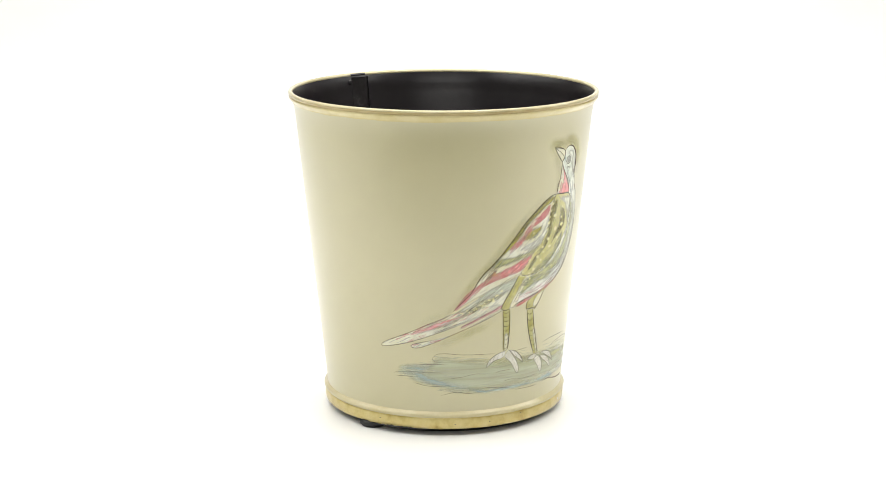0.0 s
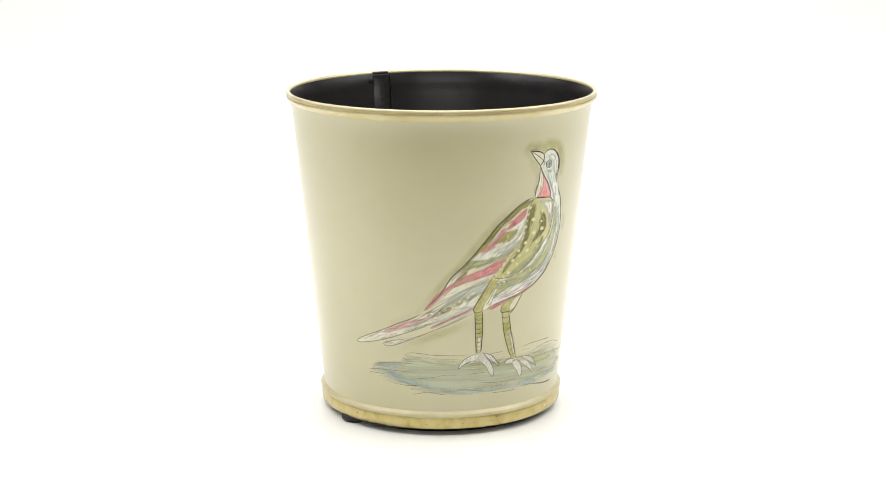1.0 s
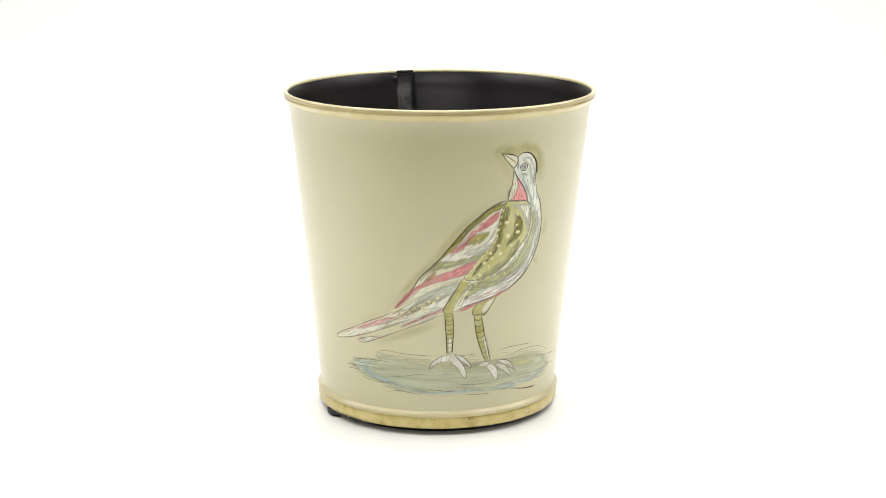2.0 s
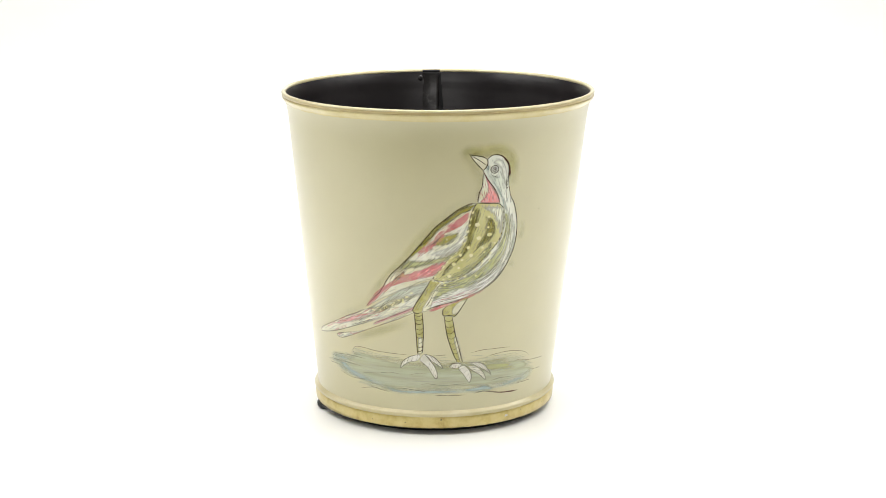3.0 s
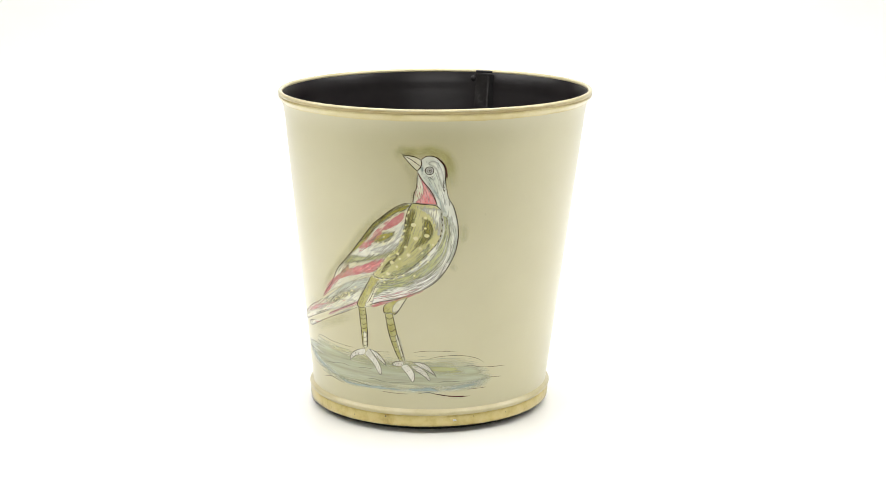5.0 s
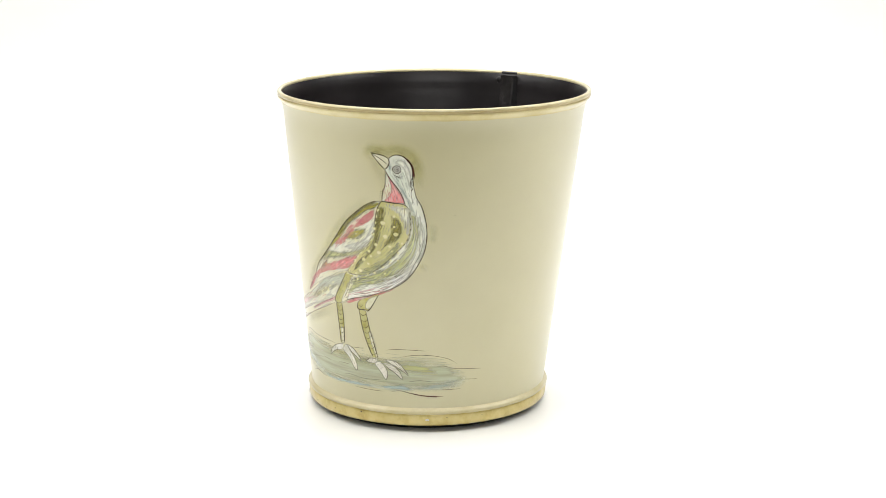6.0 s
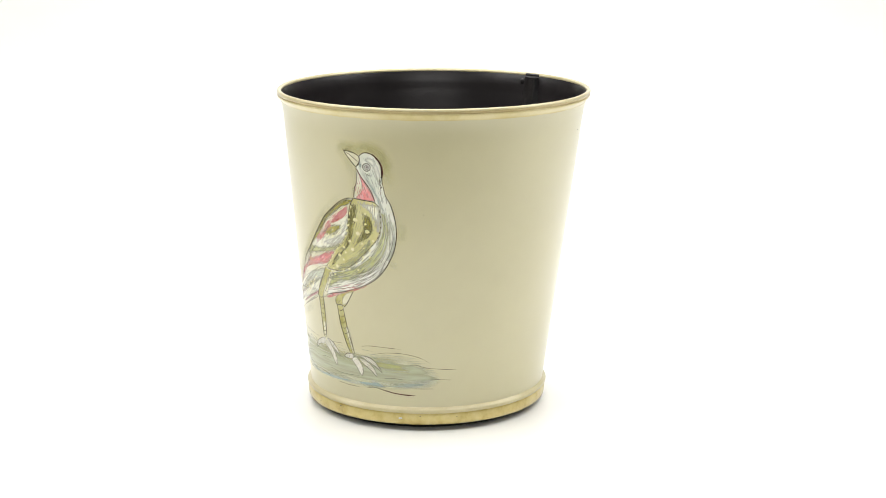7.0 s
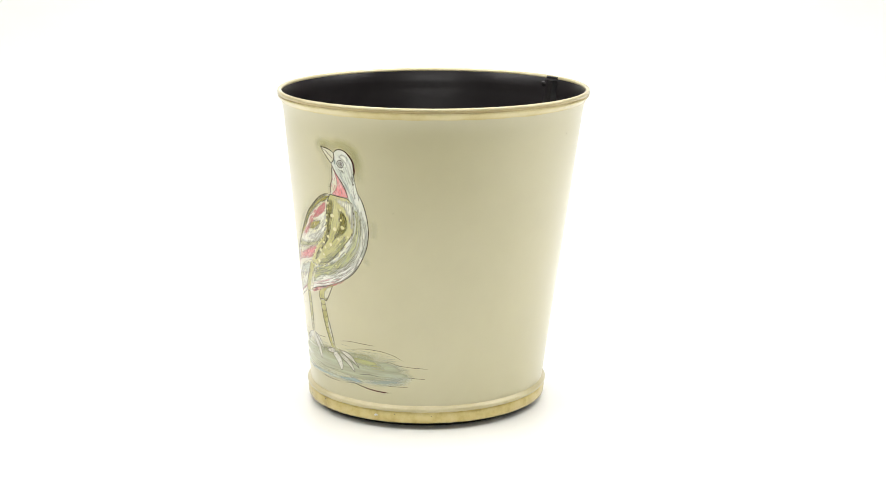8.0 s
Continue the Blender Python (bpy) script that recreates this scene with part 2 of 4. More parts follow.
def inside(poly, s, z):
    """Which of the points lie in the polygon, and how far from its edge."""
    x0, y0 = poly[:, 0], poly[:, 1]
    x1, y1 = np.roll(x0, -1), np.roll(y0, -1)
    hit = np.zeros(s.shape, bool)
    dist = np.full(s.shape, 1e9)
    for a, b, c, d in zip(x0, y0, x1, y1):
        if b != d:
            hit ^= ((b > z) != (d > z)) & (s < (c - a) * (z - b) / (d - b) + a)
        ln = (c - a) ** 2 + (d - b) ** 2 or 1e-9
        t = np.clip(((s - a) * (c - a) + (z - b) * (d - b)) / ln, 0, 1)
        dist = np.minimum(dist, np.hypot(s - a - t * (c - a), z - b - t * (d - b)))
    return hit, dist


def wash(pts, k, feather=2.0, step=1.0, smooth=True):
    """A flat patch of thin paint; it covers fully inside and fades towards its edge."""
    poly = np.array(spline(pts, 2.0, True) if smooth else pts, float)
    s = np.arange(poly[:, 0].min() - step, poly[:, 0].max() + step, step)
    z = np.arange(poly[:, 1].min() - step, poly[:, 1].max() + step, step)
    S, Z = np.meshgrid(s, z)
    hit, dist = inside(poly, S, Z)
    cov = np.where(hit, np.clip(dist / feather, 0, 1), 0)
    bm = bmesh.new()
    layer = bm.verts.layers.float.new("cover")
    made = {}

    def vert(i, j):
        if (i, j) not in made:
            v = bm.verts.new(on_wall(S[i, j], Z[i, j], k))
            v[layer] = cov[i, j]
            made[i, j] = v
        return made[i, j]

    for i in range(len(z) - 1):
        for j in range(len(s) - 1):
            if cov[i:i + 2, j:j + 2].max() > 0:
                bm.faces.new((vert(i, j), vert(i, j + 1), vert(i + 1, j + 1), vert(i + 1, j)))
    return bm


def soft_band(line, width, k):
    """A wide soft brush mark along a line, fading to both sides and ends."""
    bm = bmesh.new()
    layer = bm.verts.layers.float.new("cover")
    pts = spline(line, 2.0)
    n = len(pts)
    prev = None
    for i, q in enumerate(pts):
        d = pts[min(i + 1, n - 1)] - pts[max(i - 1, 0)]
        ln = math.hypot(*d) or 1.0
        f = min(1.0, 4 * i / (n - 1), 4 * (1 - i / (n - 1)))
        cur = []
        for u, c in ((-1, 0), (-0.6, 0.35), (-0.2, 0.95), (0.2, 0.95), (0.6, 0.35), (1, 0)):
            w = width / 2 * u
            v = bm.verts.new(on_wall(q[0] - d[1] / ln * w, q[1] + d[0] / ln * w, k))
            v[layer] = c * f
            cur.append(v)
        if prev:
            for a in range(5):
                bm.faces.new((prev[a], prev[a + 1], cur[a + 1], cur[a]))
        prev = cur
    return bm


def streaks(bm, area, guides, count, length, width, k, sway=0.12):
    """Many fine brush hairs inside an area, running along the nearest guide line."""
    poly = np.array(spline(area, 5.0, True) if len(area) < 40 else area[::3], float)
    gp, gd = [], []
    for g in guides:
        q = spline(g, 2.0)
        for a, b in zip(q, q[1:]):
            gp.append((a + b) / 2)
            gd.append((b - a) / (np.linalg.norm(b - a) or 1))
    gp, gd = np.array(gp), np.array(gd)
    lo, hi = poly.min(0), poly.max(0)
    made = 0
    for _ in range(count * 6):
        if made >= count:
            break
        q = np.array([random.uniform(lo[0], hi[0]), random.uniform(lo[1], hi[1])])
        turn_by = random.uniform(-sway, sway)
        line = []
        m = max(3, int(random.uniform(0.5, 1.0) * length / 1.2))
        for _ in range(m):
            w = 1.0 / (0.5 + ((gp - q) ** 2).sum(1)) ** 1.5
            d = (gd * w[:, None]).sum(0)
            d /= np.linalg.norm(d) or 1
            d = np.array([d[0] - turn_by * d[1], d[1] + turn_by * d[0]])
            line.append(q)
            q = q + 1.2 * d
        ok, _ = inside(poly, np.array([p[0] for p in line]), np.array([p[1] for p in line]))
        line = [p for p, o in zip(line, ok) if o]
        if len(line) > 2:
            ribbon(bm, line, width * random.uniform(0.6, 1.2), k + random.uniform(-0.4, 0.4), 0.1)
            made += 1


def pigment(name, a, b, strength=1.0, scale=120, stretch=(1, 1, 1), low=0.25, high=0.6, uneven=0.6, ragged=0.1):
    """Thin paint: two shades by noise, see-through where the brush left little of it."""
    m, nt, bs = material(name)
    co = nt.nodes.new("ShaderNodeTexCoord")
    mp = add(nt, "ShaderNodeMapping", Scale=stretch)
    nt.links.new(co.outputs["Object"], mp.inputs["Vector"])
    n1 = add(nt, "ShaderNodeTexNoise", Scale=scale, Detail=4.0, Roughness=0.65)
    nt.links.new(mp.outputs["Vector"], n1.inputs["Vector"])
    r = ramp(nt, n1.outputs["Fac"], [(0.35, a), (0.65, b)])
    nt.links.new(r.outputs["Color"], bs.inputs["Base Color"])
    bs.inputs["Roughness"].default_value = 0.38
    bs.inputs["Coat Weight"].default_value = 1.0
    bs.inputs["Coat Roughness"].default_value = 0.2
    bs.inputs["Coat IOR"].default_value = 1.65
    bs.inputs["Specular IOR Level"].default_value = 0.2
    at = nt.nodes.new("ShaderNodeAttribute")
    at.attribute_name = "cover"
    n2 = add(nt, "ShaderNodeTexNoise", Scale=scale * 0.6, Detail=5.0, Roughness=0.7)
    nt.links.new(mp.outputs["Vector"], n2.inputs["Vector"])
    mr = add(nt, "ShaderNodeMapRange", From_Min=low, From_Max=high, To_Min=1 - uneven, To_Max=1.0)
    nt.links.new(n2.outputs["Fac"], mr.inputs["Value"])
    # where the paint thins out towards its edge, the brush leaves streaks
    gap = add(nt, "ShaderNodeMapRange", From_Min=low, From_Max=high, To_Min=-ragged, To_Max=0.0)
    nt.links.new(n2.outputs["Fac"], gap.inputs["Value"])
    edge = nt.nodes.new("ShaderNodeMath")
    edge.operation, edge.use_clamp = "MULTIPLY_ADD", True
    edge.inputs[1].default_value = 1 + ragged
    nt.links.new(at.outputs["Fac"], edge.inputs[0])
    nt.links.new(gap.outputs["Result"], edge.inputs[2])
    mu = nt.nodes.new("ShaderNodeMath")
    mu.operation = "MULTIPLY"
    nt.links.new(edge.outputs[0], mu.inputs[0])
    nt.links.new(mr.outputs["Result"], mu.inputs[1])
    mu2 = nt.nodes.new("ShaderNodeMath")
    mu2.operation = "MULTIPLY"
    mu2.inputs[1].default_value = strength
    nt.links.new(mu.outputs[0], mu2.inputs[0])
    tr = nt.nodes.new("ShaderNodeBsdfTransparent")
    mx = nt.nodes.new("ShaderNodeMixShader")
    nt.links.new(mu2.outputs[0], mx.inputs["Fac"])
    nt.links.new(tr.outputs[0], mx.inputs[1])
    nt.links.new(bs.outputs[0], mx.inputs[2])
    nt.links.new(mx.outputs[0], nt.nodes["Material Output"].inputs["Surface"])
    return m


def solid(name, a, b, scale=150, rough=0.42, strength=1.0, coat=1.0, spec=0.2):
    m = noisy(name, [(0.35, a), (0.65, b)], scale, rough, bump=0.05, bump_scale=400, coat=coat)
    m.node_tree.nodes["Principled BSDF"].inputs["Specular IOR Level"].default_value = spec
    if strength < 1:
        nt = m.node_tree
        mx = nt.nodes.new("ShaderNodeMixShader")
        mx.inputs["Fac"].default_value = strength
        nt.links.new(nt.nodes.new("ShaderNodeBsdfTransparent").outputs[0], mx.inputs[1])
        nt.links.new(nt.nodes["Principled BSDF"].outputs[0], mx.inputs[2])
        nt.links.new(mx.outputs[0], nt.nodes["Material Output"].inputs["Surface"])
    return m


INK = solid("brown_black_ink", (0.012, 0.005, 0.001), (0.045, 0.020, 0.007), coat=0.3, spec=0.1)
INK_FAINT = solid("thin_brown_ink", (0.05, 0.034, 0.022), (0.13, 0.09, 0.06), strength=0.85, coat=0.6, spec=0.1)
HAIR_GREY = solid("brown_grey_brush_hair", (0.15, 0.11, 0.045), (0.28, 0.22, 0.10), strength=0.5)
MAROON = solid("maroon_ink", (0.055, 0.016, 0.012), (0.11, 0.035, 0.025), coat=0.6, spec=0.1)
HAIR_WHITE = solid("white_brush_hair", (0.814, 0.803, 0.660), (0.860, 0.860, 0.814), strength=0.5)
HAIR_PINK = solid("pink_brush_hair", (0.792, 0.198, 0.231), (0.860, 0.462, 0.451), strength=0.5)
HAIR_OLIVE = solid("olive_brush_hair", (0.22, 0.195, 0.025), (0.36, 0.33, 0.08), strength=0.5)
HAIR_PALE = solid("pale_green_brush_hair", (0.550, 0.522, 0.264), (0.704, 0.671, 0.418), strength=0.5)
HAIR_BLUE = solid("grey_green_brush_hair", (0.517, 0.561, 0.451), (0.660, 0.693, 0.583), strength=0.45)
HAIR_BROWN = solid("brown_brush_hair", (0.264, 0.154, 0.077), (0.396, 0.275, 0.143), strength=0.5)
DOT_YELLOW = solid("pale_yellow_dots", (0.704, 0.660, 0.330), (0.836, 0.792, 0.473), strength=0.9)
S_WHITE = solid("white_brush_stroke", (0.76, 0.75, 0.61), (0.85, 0.84, 0.75), strength=0.4)
S_SAGE = solid("sage_brush_stroke", (0.42, 0.42, 0.17), (0.56, 0.57, 0.32), strength=0.4)
S_OLIVE = solid("olive_brush_stroke", (0.25, 0.22, 0.012), (0.38, 0.34, 0.05), strength=0.42)
S_PINK = solid("pink_brush_stroke", (0.82, 0.19, 0.18), (0.86, 0.42, 0.37), strength=0.45)
S_BROWN = solid("brown_brush_stroke", (0.38, 0.19, 0.07), (0.48, 0.29, 0.14), strength=0.45)
P_HALO = pigment("olive_halo_wash", (0.440, 0.407, 0.033), (0.506, 0.468, 0.077), 0.6, 60, low=0.3, high=0.65, uneven=0.8)
P_HALO_SOFT = pigment("faint_olive_wash", (0.484, 0.446, 0.066), (0.528, 0.484, 0.121), 0.28, 60, low=0.3, high=0.65, uneven=0.9)
P_BLUEHEAD = pigment("pale_grey_wash", (0.682, 0.715, 0.594), (0.836, 0.836, 0.726), 0.92, 60, low=0.1, high=0.4, uneven=0.3, ragged=0.2)
P_NECK = pigment("grey_green_wash", (0.40, 0.53, 0.48), (0.55, 0.65, 0.58), 0.85, 80, low=0.2, high=0.5, uneven=0.4)
P_WHITE = pigment("white_wash", (0.704, 0.682, 0.440), (0.860, 0.860, 0.726), 0.88, 70, low=0.1, high=0.5, uneven=0.4)
P_BREAST = pigment("breast_wash", (0.770, 0.770, 0.627), (0.860, 0.860, 0.803), 0.92, 60, low=0.1, high=0.45, uneven=0.3, ragged=0.3)
P_PINK = pigment("pink_wash", (0.76, 0.20, 0.21), (0.84, 0.42, 0.39), 0.95, 110, low=0.2, high=0.5, uneven=0.45)
P_BLUSH = pigment("thin_pink_wash", (0.770, 0.330, 0.352), (0.858, 0.550, 0.517), 0.85, 110, low=0.2, high=0.55, uneven=0.6)
P_OLIVE = pigment("olive_wash", (0.29, 0.255, 0.015), (0.40, 0.36, 0.06), 0.92, 110, low=0.15, high=0.5, uneven=0.5)
P_BIB = pigment("bib_wash", (0.46, 0.425, 0.12), (0.60, 0.565, 0.26), 0.95, 45, (1, 1, 0.45), low=0.05, high=0.3, uneven=0.2, ragged=0.2)
P_SAGE = pigment("sage_wash", (0.40, 0.40, 0.14), (0.56, 0.57, 0.31), 0.92, 80, low=0.15, high=0.5, uneven=0.5)
P_DEEP = pigment("deep_olive_wash", (0.21, 0.175, 0.01), (0.32, 0.28, 0.03), 0.85, 120, (1, 1, 0.5), low=0.2, high=0.5, uneven=0.5)
P_AQUA = pigment("pale_aqua_wash", (0.60, 0.645, 0.51), (0.72, 0.745, 0.63), 0.75, 80, low=0.2, high=0.55, uneven=0.5)
P_MAUVE = pigment("mauve_pink_wash", (0.660, 0.330, 0.341), (0.836, 0.572, 0.528), 0.95, 90, low=0.15, high=0.45, uneven=0.4)
P_BROWN = pigment("brown_wash", (0.440, 0.220, 0.088), (0.550, 0.330, 0.165), 0.9, 110, low=0.2, high=0.5)
P_LEG = pigment("leg_wash", (0.38, 0.34, 0.05), (0.56, 0.52, 0.20), 0.92, 90, low=0.1, high=0.4, uneven=0.3, ragged=0.2)
P_SMUDGE = pigment("grey_green_smudge", (0.22, 0.25, 0.19), (0.36, 0.39, 0.31), 0.85, 120)
P_RUMP = pigment("brown_olive_wash", (0.28, 0.22, 0.07), (0.43, 0.38, 0.18), 0.9, 130, low=0.25, high=0.55, uneven=0.7)
P_TOE = pigment("toe_wash", (0.660, 0.638, 0.517), (0.858, 0.836, 0.748), 0.9, 140, low=0.1, high=0.5, uneven=0.5, ragged=0.3)
P_BEAK = pigment("beak_wash", (0.660, 0.627, 0.374), (0.858, 0.836, 0.660), 0.92, 90, low=0.1, high=0.4, uneven=0.3, ragged=0.2)
LYING = (0.05, 0.05, 0.8)
P_POND = pigment("pond_wash", (0.49, 0.525, 0.34), (0.57, 0.595, 0.42), 0.75, 260, LYING, low=0.3, high=0.62, uneven=0.6, ragged=0.5)
P_BLUE = pigment("blue_wash", (0.43, 0.57, 0.57), (0.54, 0.65, 0.62), 0.7, 260, LYING, low=0.3, high=0.62, uneven=0.7, ragged=0.5)
P_BLUE_PALE = pigment("faint_blue_wash", (0.46, 0.55, 0.52), (0.55, 0.62, 0.56), 0.45, 260, LYING, low=0.3, high=0.62, uneven=0.7, ragged=0.5)
P_GREEN = pigment("green_wash", (0.495, 0.501, 0.187), (0.583, 0.583, 0.286), 0.8, 260, LYING, low=0.3, high=0.62, uneven=0.8, ragged=0.5)

BEAK_TOP = [(-17.3, 241.8), (-12.5, 241.4), (-7.3, 240.2), (-3.9, 238)]
BEAK_LOW = [(-17.3, 241.8), (-14.6, 237.9), (-11.4, 233.8), (-6.7, 228.8)]
BEAK_MID = [(-16.1, 241.1), (-11.6, 238.5), (-7.8, 235.7), (-4.6, 233.1)]
BEAK_END = [(-3.9, 238), (-3.2, 234.9), (-4.5, 231.3), (-6.7, 228.8)]
CROWN = [(-3.9, 238), (-0.5, 240.9), (4.1, 241.4), (9, 239.3), (12.6, 235.1), (14.6, 229.3), (14.8, 223), (15.6, 215)]
NAPE = [(16.1, 213.5), (17.7, 206.3), (22, 198.1), (25.1, 186.8), (26.3, 177.9), (26.1, 169), (24.4, 159.4), (20.4, 149.9), (14.6, 140.4), (7, 132.6), (-2.3, 127), (-13.2, 122.5)]
BELLY = [(-13.2, 122.5), (-24.3, 118.4), (-37.4, 115.3), (-49.3, 111)]
EYE = [(2.6, 229.2)]
THROAT_L = [(-6.7, 228.8), (-6.7, 221.7), (-7.1, 214.6), (-8.8, 210.8), (-9.4, 206.6), (-9.8, 201.7)]
THROAT_R = [(-6.1, 227.2), (-2.4, 220.6), (2.8, 213.8), (6.5, 207.2), (8.9, 200.1)]
BIB_TOP = [(-10.1, 201.8), (-5.4, 201.3), (1.3, 200.7), (8.2, 199.8), (12.3, 196)]
BACK = [(-9.8, 201.7), (-15.9, 201.4), (-23.2, 198.1), (-31.9, 191.3), (-42, 182.7), (-47.8, 175.5), (-56.7, 164.2), (-67.4, 151.8), (-80.3, 138.9), (-88.6, 125.4), (-94.4, 119.6), (-103.5, 110)]
BIB_L = [(-10.6, 201.4), (-13.4, 196), (-15.3, 188.9), (-16.5, 181), (-18.5, 173.1), (-22.7, 163.7), (-30.9, 155.9), (-36.9, 148), (-44.3, 137.6)]
BIB_R = [(12.3, 196), (13.4, 186.4), (12.8, 176.8), (9.5, 167.5), (3.2, 160.1), (-5.4, 151.2), (-14.8, 142.9), (-25.6, 137), (-38.1, 135.9), (-44.3, 137.6)]
WING_LOW = [(-103.5, 110), (-95.3, 114.4), (-85.8, 119.7), (-73.3, 126), (-61.4, 131.5), (-51.1, 136.1), (-44.3, 137.6)]
OLIVE_SHOULDER = [(-10.6, 201.4), (-23.2, 197.8), (-31.9, 191), (-42, 182.3), (-50.9, 171.1), (-55.8, 164.2), (-48.6, 169.1), (-41.2, 178.2), (-32.5, 185.3), (-23.8, 192.1), (-15.8, 195)]
PINK_SHOULDER = [(-16, 195), (-16.8, 187), (-23, 183), (-31.9, 179), (-37.6, 176.3), (-44.2, 172), (-39, 178.7), (-32.5, 184.8), (-25, 190.3)]
PINK_MID = [(-39.3, 170.5), (-41.9, 167.2), (-47.2, 162.9), (-55.8, 157.9), (-52.2, 162.4), (-47.7, 167.2)]
OLIVE_PATCH = [(-26.4, 177.8), (-28.9, 171.2), (-34.2, 166.5), (-41.4, 165.2), (-39.7, 170), (-34.4, 173.8)]
WHITE_PATCH = [(-16.2, 185.5), (-18.1, 174), (-22.3, 165.1), (-29.5, 158.2), (-38.5, 156), (-52.1, 155.6), (-60.3, 151.5), (-53.1, 160.4), (-38.7, 165.7), (-27.6, 171.6), (-25.6, 179.2)]
PINK_BAR = [(-31.2, 155.3), (-33.8, 149.6), (-40.6, 142.9), (-49.7, 138.5), (-63.7, 135.3), (-76.6, 130.8), (-83.6, 125.8), (-93.1, 117.1), (-103.7, 109.4), (-97.2, 119.1), (-85.4, 130.6), (-74.5, 137.3), (-59, 144.3), (-45.3, 149.8)]
BROWN_BAR = [(-68.7, 145.4), (-65.9, 142.6), (-69.8, 137.5), (-77.5, 132.7), (-81.4, 133.9), (-76.4, 140.1)]
TAIL_TOP = [(-103.8, 107.9), (-113.9, 103.3), (-124.7, 98.9), (-142.1, 90.7), (-165.1, 80.8), (-168.6, 77.4), (-164.2, 76.7), (-143.4, 81.7), (-121.2, 89.4), (-95.5, 99.4), (-78.7, 106.4), (-62.4, 113.7)]
TAIL_LOW = [(-60.7, 107.8), (-74.7, 101.4), (-95.7, 92.9), (-122, 81.7), (-133.8, 77.5), (-140, 78), (-138.9, 80.5), (-121.7, 84.8), (-107.9, 88.4), (-92, 94.8), (-75.3, 103.2), (-61, 109.3)]
TAIL_PINK = [(-81.3, 103.2), (-73.7, 106.3), (-67.3, 109.1), (-61, 111.8)]
TAIL_MID = [(-121.1, 90.9), (-108.6, 95.6), (-91.7, 101.8)]
RUMP = [(-102.1, 108.6), (-85.8, 118.7), (-63.7, 130.9), (-44.6, 136.6), (-49.7, 128.7), (-54.3, 122.3), (-60.5, 111.8), (-78.7, 104.4), (-95.6, 98.4), (-114.8, 91.4), (-120.9, 93.5), (-114.1, 101)]
OLIVE_RUMP = [(-97.7, 109.1), (-86, 113.3), (-77.9, 117.9), (-70, 121.3), (-63.8, 124.5), (-62.4, 122.1), (-70.1, 116.9), (-81.1, 111.2), (-91.5, 105.3), (-97.9, 105.6)]
THIGH_L = [(-45.6, 137.1), (-49.7, 130.2), (-53.5, 123.6), (-57.6, 117.3), (-60.7, 111.2), (-60.1, 108.6), (-56.7, 107.5), (-53.3, 109), (-51, 112.5), (-47.2, 117.1), (-42.6, 126.9), (-37.2, 134)]
THIGH_R = [(-13.7, 121.6), (-18.3, 114.5), (-22.2, 108.2), (-25.3, 105), (-28.1, 106), (-31.2, 105.8), (-34.3, 105.7), (-35.6, 107), (-35.2, 111.2), (-32.1, 114.4), (-24.3, 117.8)]
SHANK_LA = [(-59.6, 108.4), (-58.3, 92.2), (-57.1, 72.2)]
SHANK_LB = [(-52.7, 108.5), (-51.8, 92.3), (-52.4, 73.1)]
SHANK_RA = [(-34.2, 105.4), (-31.3, 88.7), (-26.8, 75.2), (-21.6, 64)]
SHANK_RB = [(-27.4, 105.1), (-23.9, 88.4), (-20.9, 78.2), (-16.9, 64.1)]
TOE_A = [(-55.2, 71.6), (-63.4, 69.5), (-70.3, 64.9), (-72.5, 58.9), (-66, 63.6), (-55.9, 66.4)]
TOE_B = [(-55, 66.4), (-48.3, 60.6), (-44, 54), (-40.5, 49.9), (-38.8, 52.9), (-41.5, 60.5), (-46.7, 67.3), (-50.9, 72.1)]
TOE_C = [(-50.9, 72.1), (-43.3, 69.8), (-37.4, 64.6), (-34.4, 59), (-39, 62.1), (-45.7, 66.6)]
TOE_D = [(-18, 63.1), (-23.8, 63.4), (-26.3, 62.6), (-28.8, 60.2), (-25.1, 59), (-19.3, 59.3)]
TOE_E = [(-20.1, 58.8), (-14.5, 51.7), (-9.6, 45.3), (-7.7, 50.2), (-9.3, 55.4), (-14.2, 60.9)]
TOE_F = [(-11.6, 60.5), (-7.5, 56.1), (-0.8, 52), (6.3, 46.5), (3.8, 53.2), (-3.1, 58.9)]
TOE_G = [(-10.6, 63), (-3.4, 63), (4.3, 59.9), (11.9, 50.5), (5.5, 54.7), (-3.3, 59.3)]
WASH = [(-147.9, 63.1), (-159, 53), (-140.2, 47.3), (-115.3, 39.6), (-87.4, 34.6), (-51.5, 35.7), (-16.7, 35.6), (10, 36), (44, 37), (60, 41), (67, 48), (58, 57), (40.7, 66.5), (14, 71.3), (-11, 69.1), (-31.6, 69.3), (-65.3, 69.7), (-95.3, 70.9), (-116.3, 73), (-126.8, 66.2)]
WASH_BLUE = [(-146.3, 62.4), (-155, 53.4), (-138.5, 48.2), (-113.9, 40.9), (-89, 38), (-72.5, 38.4), (-88.7, 44.2), (-108.8, 49.8), (-125.8, 56.2), (-117.2, 62.8)]
WASH_BLUE_LOW = [(-88.8, 41.6), (-72.5, 39.4), (-46.4, 41.3), (-14.8, 41), (7.6, 42.7), (14.3, 35.7), (-16.7, 35.1), (-51.5, 35.2), (-76.9, 35)]
WASH_BLUE_RIGHT = [(-10, 36), (18, 35), (44, 36.5), (62, 40), (66, 46), (50, 48), (22, 43), (0, 42)]
